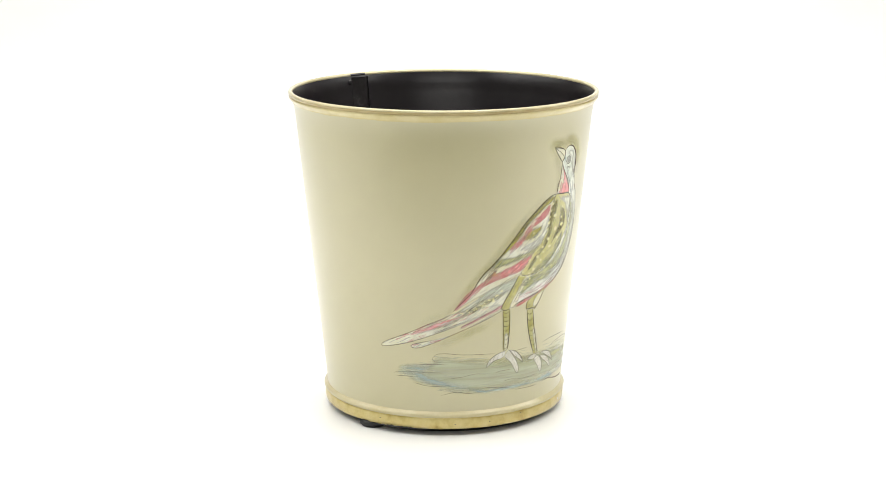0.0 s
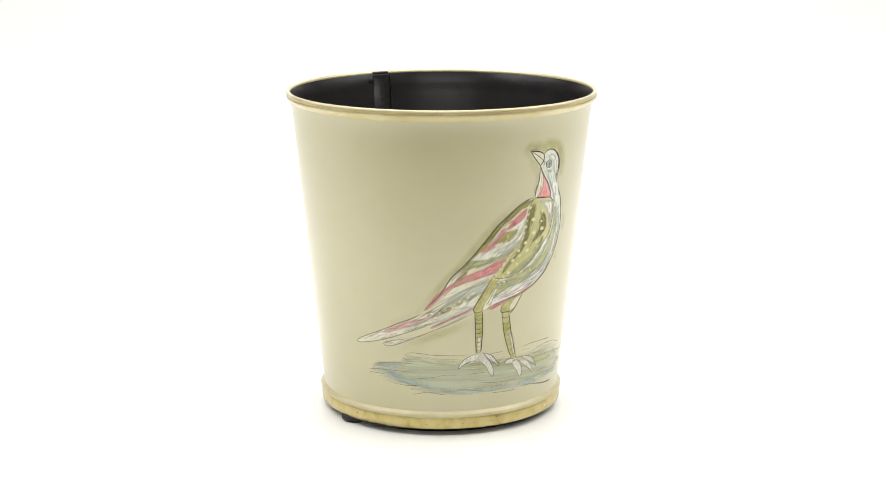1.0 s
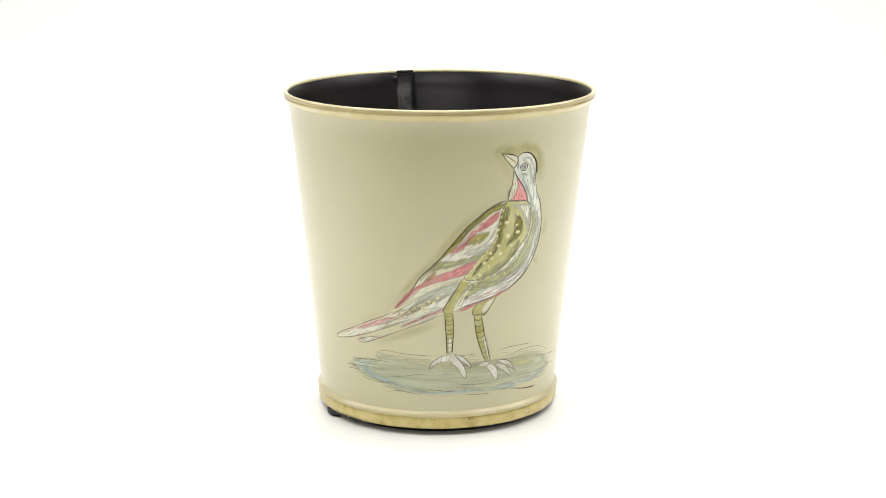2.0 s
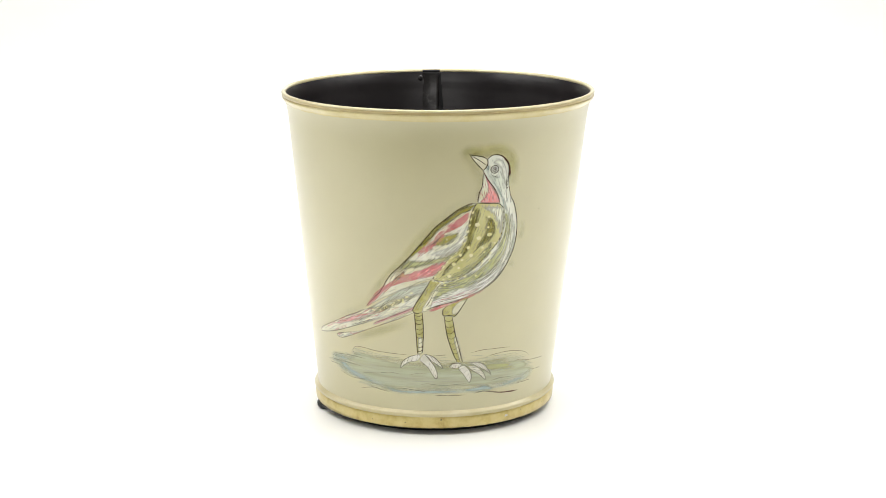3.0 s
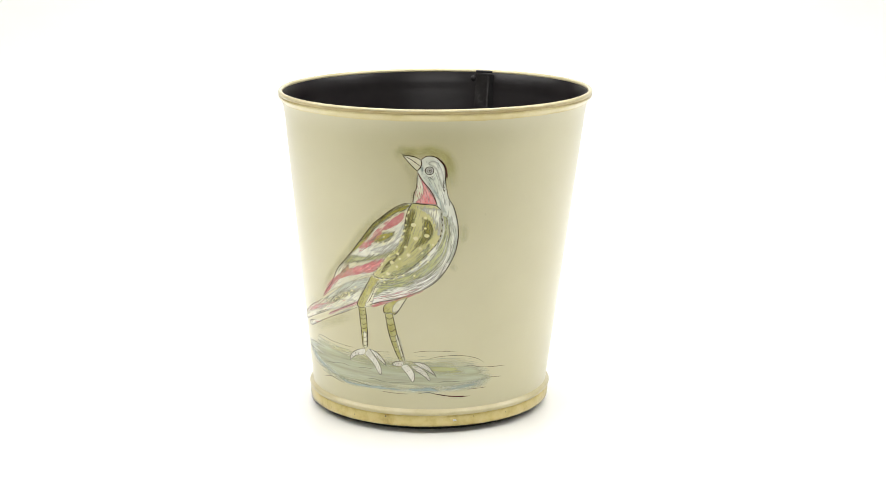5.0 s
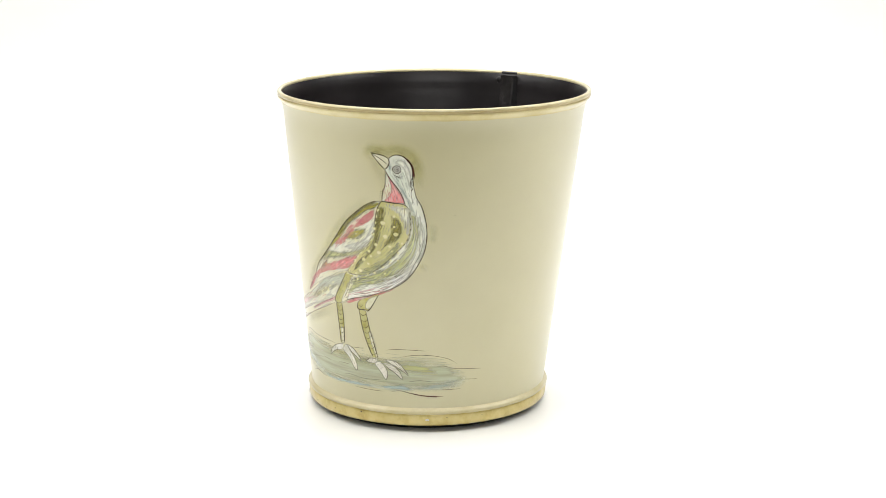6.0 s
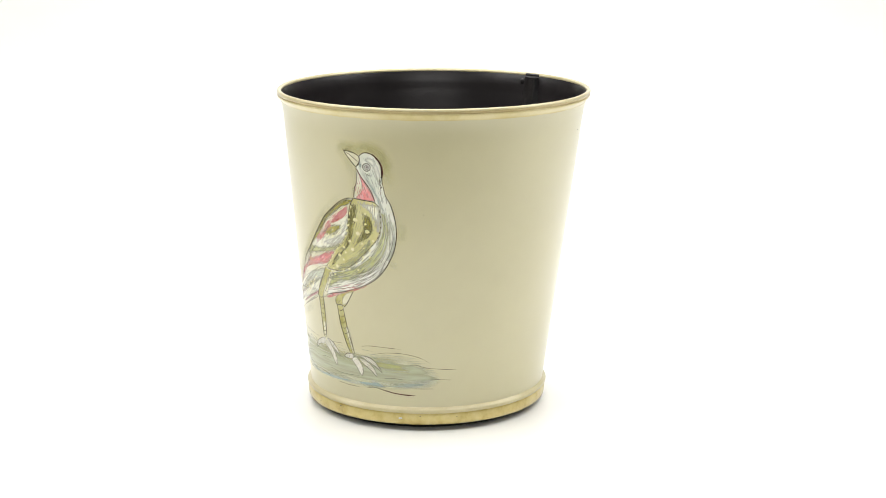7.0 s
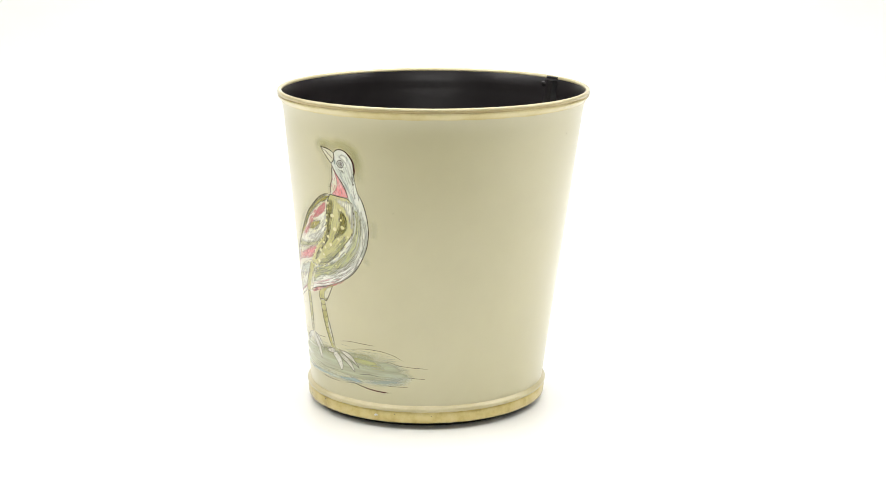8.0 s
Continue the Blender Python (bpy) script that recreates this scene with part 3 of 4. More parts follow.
WASH_GREEN = [(-104.9, 63.6), (-82.5, 64.1), (-59.3, 59.4), (-31.2, 56.2), (6.8, 52), (39.1, 51.9), (24.1, 62.7), (-5.4, 65.5), (-31.5, 65.3), (-61.8, 66.8), (-87.7, 68.6)]
W_CURL = [(-111.8, 66), (-118.1, 65), (-121.5, 68.3), (-117.5, 72.4), (-108.2, 72.9), (-94.9, 71.6), (-65.1, 70.6)]
W_A = [(-147.9, 61.1), (-126, 63.3), (-106.9, 63)]
W_B = [(-158.6, 53.6), (-151.9, 55.1), (-129.1, 56.1), (-111.5, 55.5)]
W_C = [(-156.6, 51.6), (-147.9, 51.9), (-139.7, 51.5)]
W_D = [(-140.3, 46.8), (-130.6, 44.6), (-118.9, 43.6), (-104.3, 44.9)]
W_E = [(-111.9, 50), (-95.9, 51.7), (-82.9, 53.9), (-72.3, 52.7)]
W_F = [(-114.2, 35.6), (-100.5, 38.4), (-90.9, 37), (-80.7, 35.8)]
W_G = [(-74.3, 41), (-63.7, 39.9), (-48, 38.1)]
W_H = [(-63.6, 53.1), (-58.4, 54.2), (-47.4, 54.3)]
W_I = [(-55, 44.1), (-48.1, 45.4), (-34.4, 44), (-11.4, 44.7)]
W_J = [(-41.1, 35.1), (-23.7, 34.5), (-12.9, 34.5)]
W_K = [(-4.4, 35), (4.2, 36.2), (14.4, 34.3), (29.9, 31.8), (44.4, 31.6)]
W_DARK = [(11.9, 35), (22.2, 32.9), (33.2, 31.8), (42.1, 31.4)]
W_L = [(11.4, 44.6), (21.6, 46.2), (35, 45)]
W_M = [(34.7, 57.8), (42.9, 59.3), (54, 56.6), (79.9, 54.6)]
W_N = [(-9.4, 71.8), (3.3, 73.5), (29.4, 72.8)]
W_O = [(2.9, 66), (15.2, 68.6), (31.9, 68.8), (46.8, 65.7), (55.8, 60.8)]
W_P = [(60.5, 46.5), (76.5, 45.3)]
W_Q = [(41.1, 37.7), (60.4, 37.8)]
W_R = [(-45.1, 70.3), (-30.8, 71.2)]
HALO_HEAD = [(-16.2, 235.8), (-20, 243.5), (-14, 245.1), (-5.1, 243.6), (1.2, 246), (10.8, 243.3), (17, 234.6), (19.1, 222.6), (19.5, 213)]
HALO_THROAT = [(-15.8, 239.1), (-13.0, 230.5), (-8.4, 221.9), (-7.2, 213.3), (-10.9, 205.9)]
HALO_BACK = [(-13.9, 204.5), (-23.7, 202.1), (-34.9, 193), (-45.2, 183.6), (-56.7, 170), (-69.5, 153.1), (-85.2, 136.5), (-100.5, 117.3), (-113.6, 106.6), (-141.6, 94.8)]
HALO_TAIL = [(-129.3, 75.4), (-103.5, 85.5), (-81.6, 93.3), (-64, 101.3)]
HALO_BREAST = [(29.3, 184.1), (31.7, 176.7), (30.3, 167.1)]
HALO_LOW = [(25.5, 150.4), (22, 143.3)]
BELLY_STRIP = [(-46.8, 111.4), (-31.5, 117.1), (-15.0, 122.3), (0.2, 127.9), (6.4, 131.9), (-4.5, 124.2), (-22.0, 118.0), (-45.8, 109.4)]
DOTS = [(-9.2, 183.3, 2.1), (1.3, 174.1, 2.1), (-7.4, 171.7, 2.1), (-15.8, 164.3, 1.6), (-3.8, 163.3, 1.5), (-13.3, 157.4, 1.7), (-22.0, 158.1, 1.4), (-27.3, 150.4, 1.8), (-30.9, 140.2, 1.7), (0.0, 180.5, 1.2), (-23.1, 147.0, 1.2), (-20.5, 153.7, 1.2), (0.1, 189.6, 1.2), (-41.0, 135.7, 1.2), (6.4, 166.5, 1.1), (-17.9, 139.5, 1.2), (-23.4, 137.7, 1.2), (-35.5, 137.3, 1.0), (-43.8, 136.1, 0.9), (2.9, 151.7, 0.9), (-2.2, 159.3, 0.9), (-8.5, 139.7, 1.1), (-4.1, 148.7, 0.9), (-34.0, 132.4, 1.0), (-37.8, 134.3, 0.9), (-38.8, 166.9, 0.9), (-33.9, 166.5, 0.8), (-33.5, 171.8, 0.8)]
BLOTS = [(-72.9, 118.4), (-65.8, 121.8), (-61.8, 125.3), (-68.9, 116.9)]


def pond(root):
    bm = bmesh.new()
    for pts in (W_CURL, W_A, W_B, W_C, W_D, W_E, W_F, W_G, W_H, W_I, W_J, W_L, W_M, W_N, W_O, W_P, W_Q, W_R):
        ink(bm, pts, 0.46, 6, ends=0.15)
    ink(bm, W_K, 0.7, 6, ends=0.25)
    lines = part("pond_painting", bm, INK_FAINT, root, "grey-blue painted pond with thin brush lines")
    part("pond_wash", wash(WASH, 1, 11), P_POND, lines)
    part("blue_wash", wash(WASH_BLUE, 2, 9), P_BLUE, lines)
    part("blue_wash", wash(WASH_BLUE_LOW, 2, 4), P_BLUE, lines)
    part("blue_wash", wash(WASH_BLUE_RIGHT, 2, 6), P_BLUE_PALE, lines)
    part("green_wash", wash(WASH_GREEN, 3, 6), P_GREEN, lines)
    bm = bmesh.new()
    level = [[(-160, 60), (-80, 50), (70, 46)]]
    streaks(bm, WASH, level, 60, 26, 0.3, 4, 0.06)
    part("blue_hairs", bm, HAIR_BLUE, lines)["kind"] = "stuff"
    bm = bmesh.new()
    streaks(bm, WASH_GREEN, level, 45, 22, 0.35, 4, 0.06)
    part("pale_hairs", bm, HAIR_PALE, lines)["kind"] = "stuff"
    bm = bmesh.new()
    ink(bm, W_DARK, 1.25, 7, ends=0.1)
    part("dark_stroke", bm, MAROON, lines, "dark maroon brush stroke")


def cross_bands(bm, left, right, count, sag):
    """The curved scale lines across a shank."""
    a, b = spline(left, 1.0), spline(right, 1.0)
    for i in range(1, count + 1):
        f = i / (count + 1)
        p, q = a[int(f * (len(a) - 1))], b[int(f * (len(b) - 1))]
        mid = (p + q) / 2 + np.array([0, -sag])
        ink(bm, [p, mid, q + np.array([0, 0.4])], 0.5, 9, ends=0.5)


def bird(root):
    bm = bmesh.new()
    for pts, w in ((BEAK_TOP, 0.8), (BEAK_LOW, 0.7), (BEAK_MID, 0.6), (BEAK_END, 0.9), (CROWN, 1.0), (NAPE, 0.85), (BELLY, 0.6),
                   (THROAT_L, 0.6), (BIB_TOP, 0.8), (BACK, 0.85), (SHANK_LA, 0.9), (SHANK_LB, 0.85),
                   (SHANK_RA, 0.85), (SHANK_RB, 0.85), (TAIL_MID, 0.45), (BIB_L[:4], 0.7), (THIGH_L[:8], 0.75), (THIGH_L[8:], 0.5),
                   (THIGH_R[:10], 0.75), (TAIL_TOP[4:10], 0.42), (TAIL_LOW[3:8], 0.42)):
        ink(bm, pts, w)
    for pts in (TOE_A, TOE_B, TOE_C, TOE_D, TOE_E, TOE_F, TOE_G):
        ink(bm, pts, 0.42, ends=0.3)
        n = len(pts)
        for f in (0.3, 0.6, 0.9):
            i = int(f * n / 2)
            p, q = np.array(pts[i]), np.array(pts[n - 1 - i])
            for g in (0.2, 0.7):
                p2, q2 = np.array(pts[min(i + 1, n // 2)]), np.array(pts[max(n - 2 - i, n // 2)])
                ink(bm, [p + (p2 - p) * g, q + (q2 - q) * g], 0.27, ends=0.4)
    cross_bands(bm, SHANK_LA, SHANK_LB, 9, 1.5)
    cross_bands(bm, SHANK_RA, SHANK_RB, 8, 1.8)
    # loose hairs at the throat, the nape and the belly
    for i in range(5):
        ink(bm, [(-7.6 - 0.3 * i, 213 - 2.0 * i), (-9.4 - 0.3 * i, 210.6 - 2.0 * i), (-11.4 - 0.2 * i, 209.8 - 1.7 * i)], 0.3, ends=0.1)
    for i in range(4):
        ink(bm, [(14.2 + 0.3 * i, 222 - 2.6 * i), (13.0 + 0.3 * i, 219 - 2.6 * i), (13.4 + 0.3 * i, 216.5 - 2.6 * i)], 0.45)
    # curved feather lines on the wing
    for i in range(9):
        s0, z0 = -26 - 5.2 * i, 159 - 1.6 * i
        ink(bm, [(s0 + 5, z0 + 5), (s0 + 1.5, z0 + 0.8), (s0 - 4, z0 - 2.6)], 0.34, ends=0.1)
    for i in range(7):
        s0, z0 = -20 - 4.5 * i, 197 - 3.9 * i
        ink(bm, [(s0, z0), (s0 - 3.2, z0 - 4.2), (s0 - 8, z0 - 6.6)], 0.34, ends=0.1)
    for i in range(6):
        s0, z0 = -66 - 4.6 * i, 126.5 - 3.0 * i
        ink(bm, [(s0 + 4, z0 + 5), (s0, z0), (s0 - 5, z0 - 3.6)], 0.32, ends=0.1)
    # long contour lines on the breast
    run = [np.array(p, float) for p in spline(NAPE[3:], 2.0)]
    for i in range(9):
        d = 1.6 + 1.3 * i + random.uniform(-0.3, 0.3)
        a = random.randint(4, 26)
        b = a + random.randint(8, 15)
        line = []
        for j in range(a, min(b, len(run) - 1)):
            t = run[j + 1] - run[j - 1]
            t = t / np.linalg.norm(t)
            line.append(run[j] + d * np.array([t[1], -t[0]]) * (0.75 + 0.25 * (j - a) / (b - a)))
        ribbon(bm, line, 0.28, 9, 0.1)
    # the beaded seams of the bib
    for line, gap in ((BIB_L[2:], 5.2), (BIB_R, 4.4)):
        pts = spline(line, 0.45)
        run = 0.0
        for i in range(1, len(pts)):
            run += np.linalg.norm(pts[i] - pts[i - 1])
            if run > gap and i > 4:
                ribbon(bm, [pts[i - 4], pts[i - 2], pts[i]], 0.85, 9, 0.7)
                run = 0.0
    body = part("bird_painting", bm, INK, root, "hand-painted bird outlined in brown-black ink")

    def fill(name, pts, mat, k=2, feather=1.2, label="", smooth=True, step=0.8):
        return part(name, wash(pts, k, feather, step, smooth), mat, body, label)

    for line, w in ((HALO_HEAD, 15), (HALO_THROAT, 13), (HALO_BACK, 10), (HALO_TAIL, 12), (HALO_BREAST, 10), (HALO_LOW, 12)):
        part("halo", soft_band(line, w, 0.5), P_HALO if line is HALO_HEAD else P_HALO_SOFT, body, "soft olive shading round the bird")

    def flat(*lines):
        out = []
        for ln in lines:
            out += [tuple(a) for a in spline(ln, 2.0)]
        return out

    rev = lambda a: list(reversed(a))
    fill("beak", flat(BEAK_TOP, BEAK_END, rev(BEAK_LOW)), P_BEAK, 2, 0.6, smooth=False)
    head = flat(rev(BEAK_END), CROWN, NAPE[:2], [(15, 203), BIB_TOP[-1], BIB_TOP[-2]], rev(THROAT_R))
    fill("head", head, P_BLUEHEAD, 2, 0.8, "grey-blue painted head", False)
    fill("head_light", [(0.2, 234.7), (3.1, 238.3), (8.5, 237.5), (12.5, 231.6), (14.8, 223.4), (14.9, 214.8), (11.8, 212.2), (9.0, 220.9), (6.2, 229.6)], P_BREAST, 2.6, 4.5)
    fill("neck_shade", [(-3.7, 234.9), (-1.0, 231.9), (-1.1, 225.3), (3.1, 221.3), (7.0, 215.4), (11.1, 208.0), (14.4, 200.5), (18.9, 190.6), (20.5, 183.2), (16.0, 190.8), (11.8, 196.0), (8.5, 204.8), (3.5, 212.8), (-0.4, 219.6), (-3.8, 226.4), (-4.8, 231.2)], P_NECK, 3.2, 3.0)
    fill("cheek", [(-1.2, 228.2), (1.2, 224.3), (5.2, 223.1), (7.8, 225.3), (6.7, 221.1), (2.2, 221.4), (-1.1, 224.4)], P_SMUDGE, 3.6, 1.6)
    throat = flat(THROAT_L, BIB_TOP[:4], rev(THROAT_R))
    fill("throat", throat, P_WHITE, 2, 1.0, smooth=False)
    fill("throat_patch", [(-4.5, 223.6), (-2.3, 221.6), (2.5, 213.8), (7.5, 205.8), (9.2, 200.5), (3.2, 200.4), (-6.7, 201.4), (-8.1, 203.4), (-4.3, 206.5), (-2.3, 212.1), (-3.4, 217.9)], P_PINK, 3, 1.6)
    breast = flat(NAPE, BELLY, [(-49.3, 111), (-44.3, 137.6)], rev(BIB_R), [(12.3, 196), (11.5, 205), (13, 213)])
    fill("breast", breast, P_BREAST, 2, 1.0, "white painted breast with fine grey strokes", False, 1.0)
    wing = flat(BACK, WING_LOW, rev(BIB_L))
    fill("wing", wing, P_WHITE, 2, 1.0, "wing painted in olive, pink and white", False, 1.0)
    bib = flat(BIB_L, rev(BIB_R), rev(BIB_TOP))
    fill("bib", bib, P_BIB, 3, 0.8, "olive painted bib with pale yellow dots", False)
    bib_dark = [(-13.2, 197.4), (-7.5, 197.1), (-7.2, 190.0), (-10.4, 179.1), (-12.8, 168.5), (-15.7, 160.9), (-22.8, 153.3), (-30.5, 144.6), (-37.8, 139.7), (-33.2, 147.5), (-22.9, 158.2), (-17.8, 169.7), (-15.9, 183.1)]
    bib_mid = [(-3.6, 191.2), (3.4, 187.9), (6.6, 181.0), (5.6, 173.3), (0.2, 166.9), (-8.0, 162.5), (-12.4, 157.9), (-8.1, 166.4), (-3.8, 173.9), (-2.3, 182.5)]
    bib_low = [(3.4, 168.7), (5.2, 162.7), (-1.0, 152.4), (-11.9, 143.2), (-24.8, 137.7), (-35.5, 136.3), (-29.5, 140.7), (-18.1, 147.4), (-7.7, 154.7), (-1.5, 163.2)]
    bib_pale = [(-6.6, 198.5), (11.7, 197.9), (13.6, 191.0), (13.7, 181.4), (10.8, 172.9), (7.6, 179.9), (3.8, 189.8), (-2.9, 195.0)]
    fill("bib_light", bib_pale, P_WHITE, 3.6, 4.0)
    fill("bib_low", bib_low, P_SAGE, 3.7, 4.0)
    fill("bib_shade", bib_dark, P_OLIVE, 3.8, 4.0)
    fill("bib_shade", bib_mid, P_OLIVE, 3.7, 4.0)
    fill("bib_core", [(-12.3, 196.4), (-8.3, 194.3), (-9.3, 186.7), (-12.6, 176.2), (-15.9, 165.7), (-17.6, 164.8), (-16.1, 175.4), (-14.7, 185.9)], P_DEEP, 4.0, 3.0)
    fill("bib_core", [(-0.5, 181.4), (5.2, 179.2), (4.1, 173.4), (-1.7, 168.0), (-6.2, 165.3), (-2.8, 172.9)], P_DEEP, 4.0, 3.0)
    breast_sage = [(10.6, 192.2), (13.2, 182.4), (12.3, 172.8), (7.6, 162.0), (0.5, 152.3), (-10.5, 144.2), (-22.5, 139.2), (-35.0, 135.8), (-42.4, 129.8), (-41.0, 125.9), (-27.0, 127.9), (-12.9, 131.5), (-0.2, 136.8), (9.2, 143.9), (16.5, 154.0), (20.7, 166.2), (21.2, 179.7), (17.4, 191.7)]
    fill("breast_shade", breast_sage, P_SAGE, 3.4, 4.5)
    belly_sage = [(-41.5, 131.3), (-31.7, 132.9), (-15.4, 135.1), (-5.0, 136.1), (-12.4, 129.5), (-26.5, 126.5), (-35.8, 122.0), (-44.3, 116.9), (-43.4, 123.8)]
    fill("belly_shade", belly_sage, P_SAGE, 3.5, 3.5)
    fill("breast_tint", [(19.9, 191.4), (23.5, 183.4), (25.7, 174.4), (25.2, 161.9), (20.8, 150.6), (16.7, 151.0), (21.0, 162.3), (22.1, 174.8), (18.3, 185.8)], P_AQUA, 3.6, 2.0)
    fill("rump", RUMP, P_WHITE, 1.6, 2.0)
    fill("tail_feather", TAIL_TOP, P_WHITE, 2.2, 0.8)
    fill("tail_feather", TAIL_LOW, P_WHITE, 2.2, 0.6)
    wing_sage = [(-63.8, 154.2), (-52.6, 154.3), (-36.5, 157.7), (-23.1, 164.0), (-19.4, 161.0), (-33.3, 152.4), (-45.7, 149.3), (-61.2, 146.1), (-74.0, 142.6), (-68.8, 149.9)]
    fill("wing_shade", wing_sage, P_SAGE, 2.8, 3.5)
    fill("back_edge", [(-38.0, 185.2), (-42.4, 174.5), (-51.5, 163.6), (-61.9, 154.3), (-71.9, 143.8), (-80.4, 136.1), (-73.9, 145.6), (-61.8, 160.2), (-50.5, 174.3), (-43.3, 182.2)], P_OLIVE, 2.9, 2.4)
    fill("shoulder", OLIVE_SHOULDER, P_OLIVE, 3.4, 1.6)
    fill("shoulder_shade", [(-14.7, 201.2), (-21.6, 199.5), (-29.4, 194.8), (-38.0, 186.2), (-45.1, 176.4), (-41.5, 177.4), (-32.8, 187.2), (-24.1, 193.8), (-16.3, 197.5)], P_DEEP, 3.6, 2.4)
    pink_shoulder = [(-15.4, 196.5), (-16.1, 189.8), (-21.3, 184.2), (-27.4, 179.9), (-34.4, 177.1), (-31.4, 182.4), (-24.9, 188.6), (-19.3, 193.2)]
    fill("shoulder_patch", pink_shoulder, P_PINK, 3.8, 3.2)
    pink_mid = [(-34.4, 178.5), (-38.8, 169.8), (-45.2, 163.8), (-52.5, 159.2), (-59.1, 156.4), (-52.4, 164.5), (-45.1, 172.1), (-39.8, 177.0)]
    fill("wing_patch", pink_mid, P_BLUSH, 3.6, 3.2)
    olive_patch = [(-45.1, 166.7), (-40.2, 173.6), (-32.2, 176.6), (-24.2, 178.0), (-25.0, 172.2), (-30.8, 168.4), (-37.9, 165.4)]
    fill("wing_patch", olive_patch, P_OLIVE, 3.7, 3.2)
    wing_white = [(-17.7, 184.1), (-16.2, 176.4), (-19.5, 167.8), (-27.1, 161.1), (-36.5, 157.7), (-44.3, 160.0), (-36.1, 164.0), (-27.2, 167.4), (-22.4, 174.6)]
    fill("wing_light", wing_white, P_BREAST, 3.1, 3.0)
    fill("wing_bar", PINK_BAR, P_PINK, 3.4, 3.0)
    fill("wing_bar", [(-77.8, 135.4), (-67.0, 145.7), (-67.1, 141.3), (-61.2, 142.7), (-64.8, 137.5), (-71.3, 133.1), (-77.5, 130.5)], P_BROWN, 4.2, 1.5)
    rump_pale = [(-87.9, 115.5), (-75.1, 126.8), (-62.5, 131.8), (-45.2, 135.6), (-48.1, 129.1), (-55.4, 122.4), (-67.7, 119.6), (-80.8, 115.8), (-95.2, 107.6), (-100.5, 108.8)]
    fill("rump_light", rump_pale, P_AQUA, 3.0, 3.0)
    rump_brown = [(-122.8, 93.0), (-97.6, 107.2), (-81.9, 115.2), (-70.2, 120.8), (-58.7, 125.1), (-61.8, 119.5), (-73.0, 114.1), (-86.7, 107.7), (-105.0, 99.1)]
    fill("rump_patch", rump_brown, P_RUMP, 3.2, 3.5)
    fill("belly_strip", BELLY_STRIP, P_MAUVE, 3.2, 1.6)
    fill("tail_strip", [(-113.6, 102), (-142, 89.6), (-136, 88.5), (-112, 97), (-100, 104)], P_BLUSH, 3.4, 2.2)
    fill("tail_strip", [(-95.9, 97.5), (-81.4, 104.3), (-68.0, 110.6), (-59.9, 113.7), (-61.0, 109.7), (-78.8, 102.1), (-96.2, 94.4)], P_MAUVE, 3.4, 1.8)
    fill("thigh", THIGH_L, P_LEG, 4.4, 0.9)
    fill("thigh", THIGH_R, P_LEG, 4.4, 0.9)
    fill("shank", flat(SHANK_LA, rev(SHANK_LB)), P_LEG, 4.2, 0.5, smooth=False)
    fill("shank", flat(SHANK_RA, rev(SHANK_RB)), P_LEG, 4.2, 0.5, smooth=False)
    fill("thigh_light", [(-39.6, 134.7), (-35.9, 130.9), (-42.4, 120.9), (-46.3, 110.9), (-52.1, 108.7), (-53.1, 112.1), (-47.2, 122.2)], P_BEAK, 4.6, 1.8)
    fill("thigh_light", [(-14.9, 119.8), (-19.5, 111.0), (-24.2, 106.2), (-28.0, 107.2), (-27.2, 112.7), (-22.0, 118.0)], P_BEAK, 4.6, 1.8)
    fill("shank_light", [(-56.4, 86.5), (-52.4, 85.8), (-52.6, 72.7), (-56.7, 72.5)], P_BEAK, 4.5, 1.8)
    fill("shank_light", [(-25.7, 85.3), (-21.8, 86.2), (-16.2, 65.0), (-19.2, 64.1)], P_BEAK, 4.5, 1.8)
    for pts in (TOE_A, TOE_B, TOE_C, TOE_D, TOE_E, TOE_F, TOE_G):
        fill("toe", pts, P_TOE, 5, 0.7, step=0.6)

    # brush hairs
    down = [[(-12, 200), (-17, 181), (-23, 163), (-44, 138)], [(13, 196), (12.8, 176), (3, 160), (-15, 143), (-38, 136)], [(0, 200), (-3, 180), (-12, 160), (-30, 143)]]
    wing_run = [BACK, list(reversed(WING_LOW)), [(-16, 190), (-40, 168), (-62, 150), (-100, 112)]]
    tail_run = [TAIL_TOP[:5], TAIL_LOW[:4]]
    round_run = [NAPE[2:] + BELLY, BIB_R]

    def wider(area, f=1.14):
        q = np.array(area, float)
        return [tuple(p) for p in q.mean(0) + (q - q.mean(0)) * f]

    def strokes(name, mat, jobs, k=5):
        """Broad thin brush strokes that run past the edge of a patch."""
        b = bmesh.new()
        for area, guides, count, length, width in jobs:
            streaks(b, area, guides, count, length, width, k)
        part(name, b, mat, body)["kind"] = "stuff"

    strokes("white_brushwork", S_WHITE, [(breast, round_run, 60, 16, 0.9), (wider(wing_white), wing_run, 46, 11, 1.0), (wider(bib_pale), down, 36, 12, 1.0), (RUMP, wing_run, 50, 13, 0.8), (TAIL_LOW, tail_run, 30, 18, 0.8)], 4.8)
    strokes("sage_brushwork", S_SAGE, [(breast_sage, round_run, 70, 14, 1.0), (wider(belly_sage), round_run, 26, 10, 1.0), (wider(wing_sage), wing_run, 46, 10, 0.9), (bib_low, down, 50, 12, 1.0), (wider(rump_pale), wing_run, 16, 12, 0.8)], 5.0)
    strokes("olive_brushwork", S_OLIVE, [(bib_dark, down, 70, 13, 1.0), (bib_mid, down, 46, 12, 1.0), (wider(olive_patch), wing_run, 34, 8, 1.0), (OLIVE_SHOULDER, wing_run, 50, 8, 0.8), (wider(rump_brown), wing_run, 30, 9, 0.8), (breast_sage, round_run, 16, 12, 0.7)], 5.2)
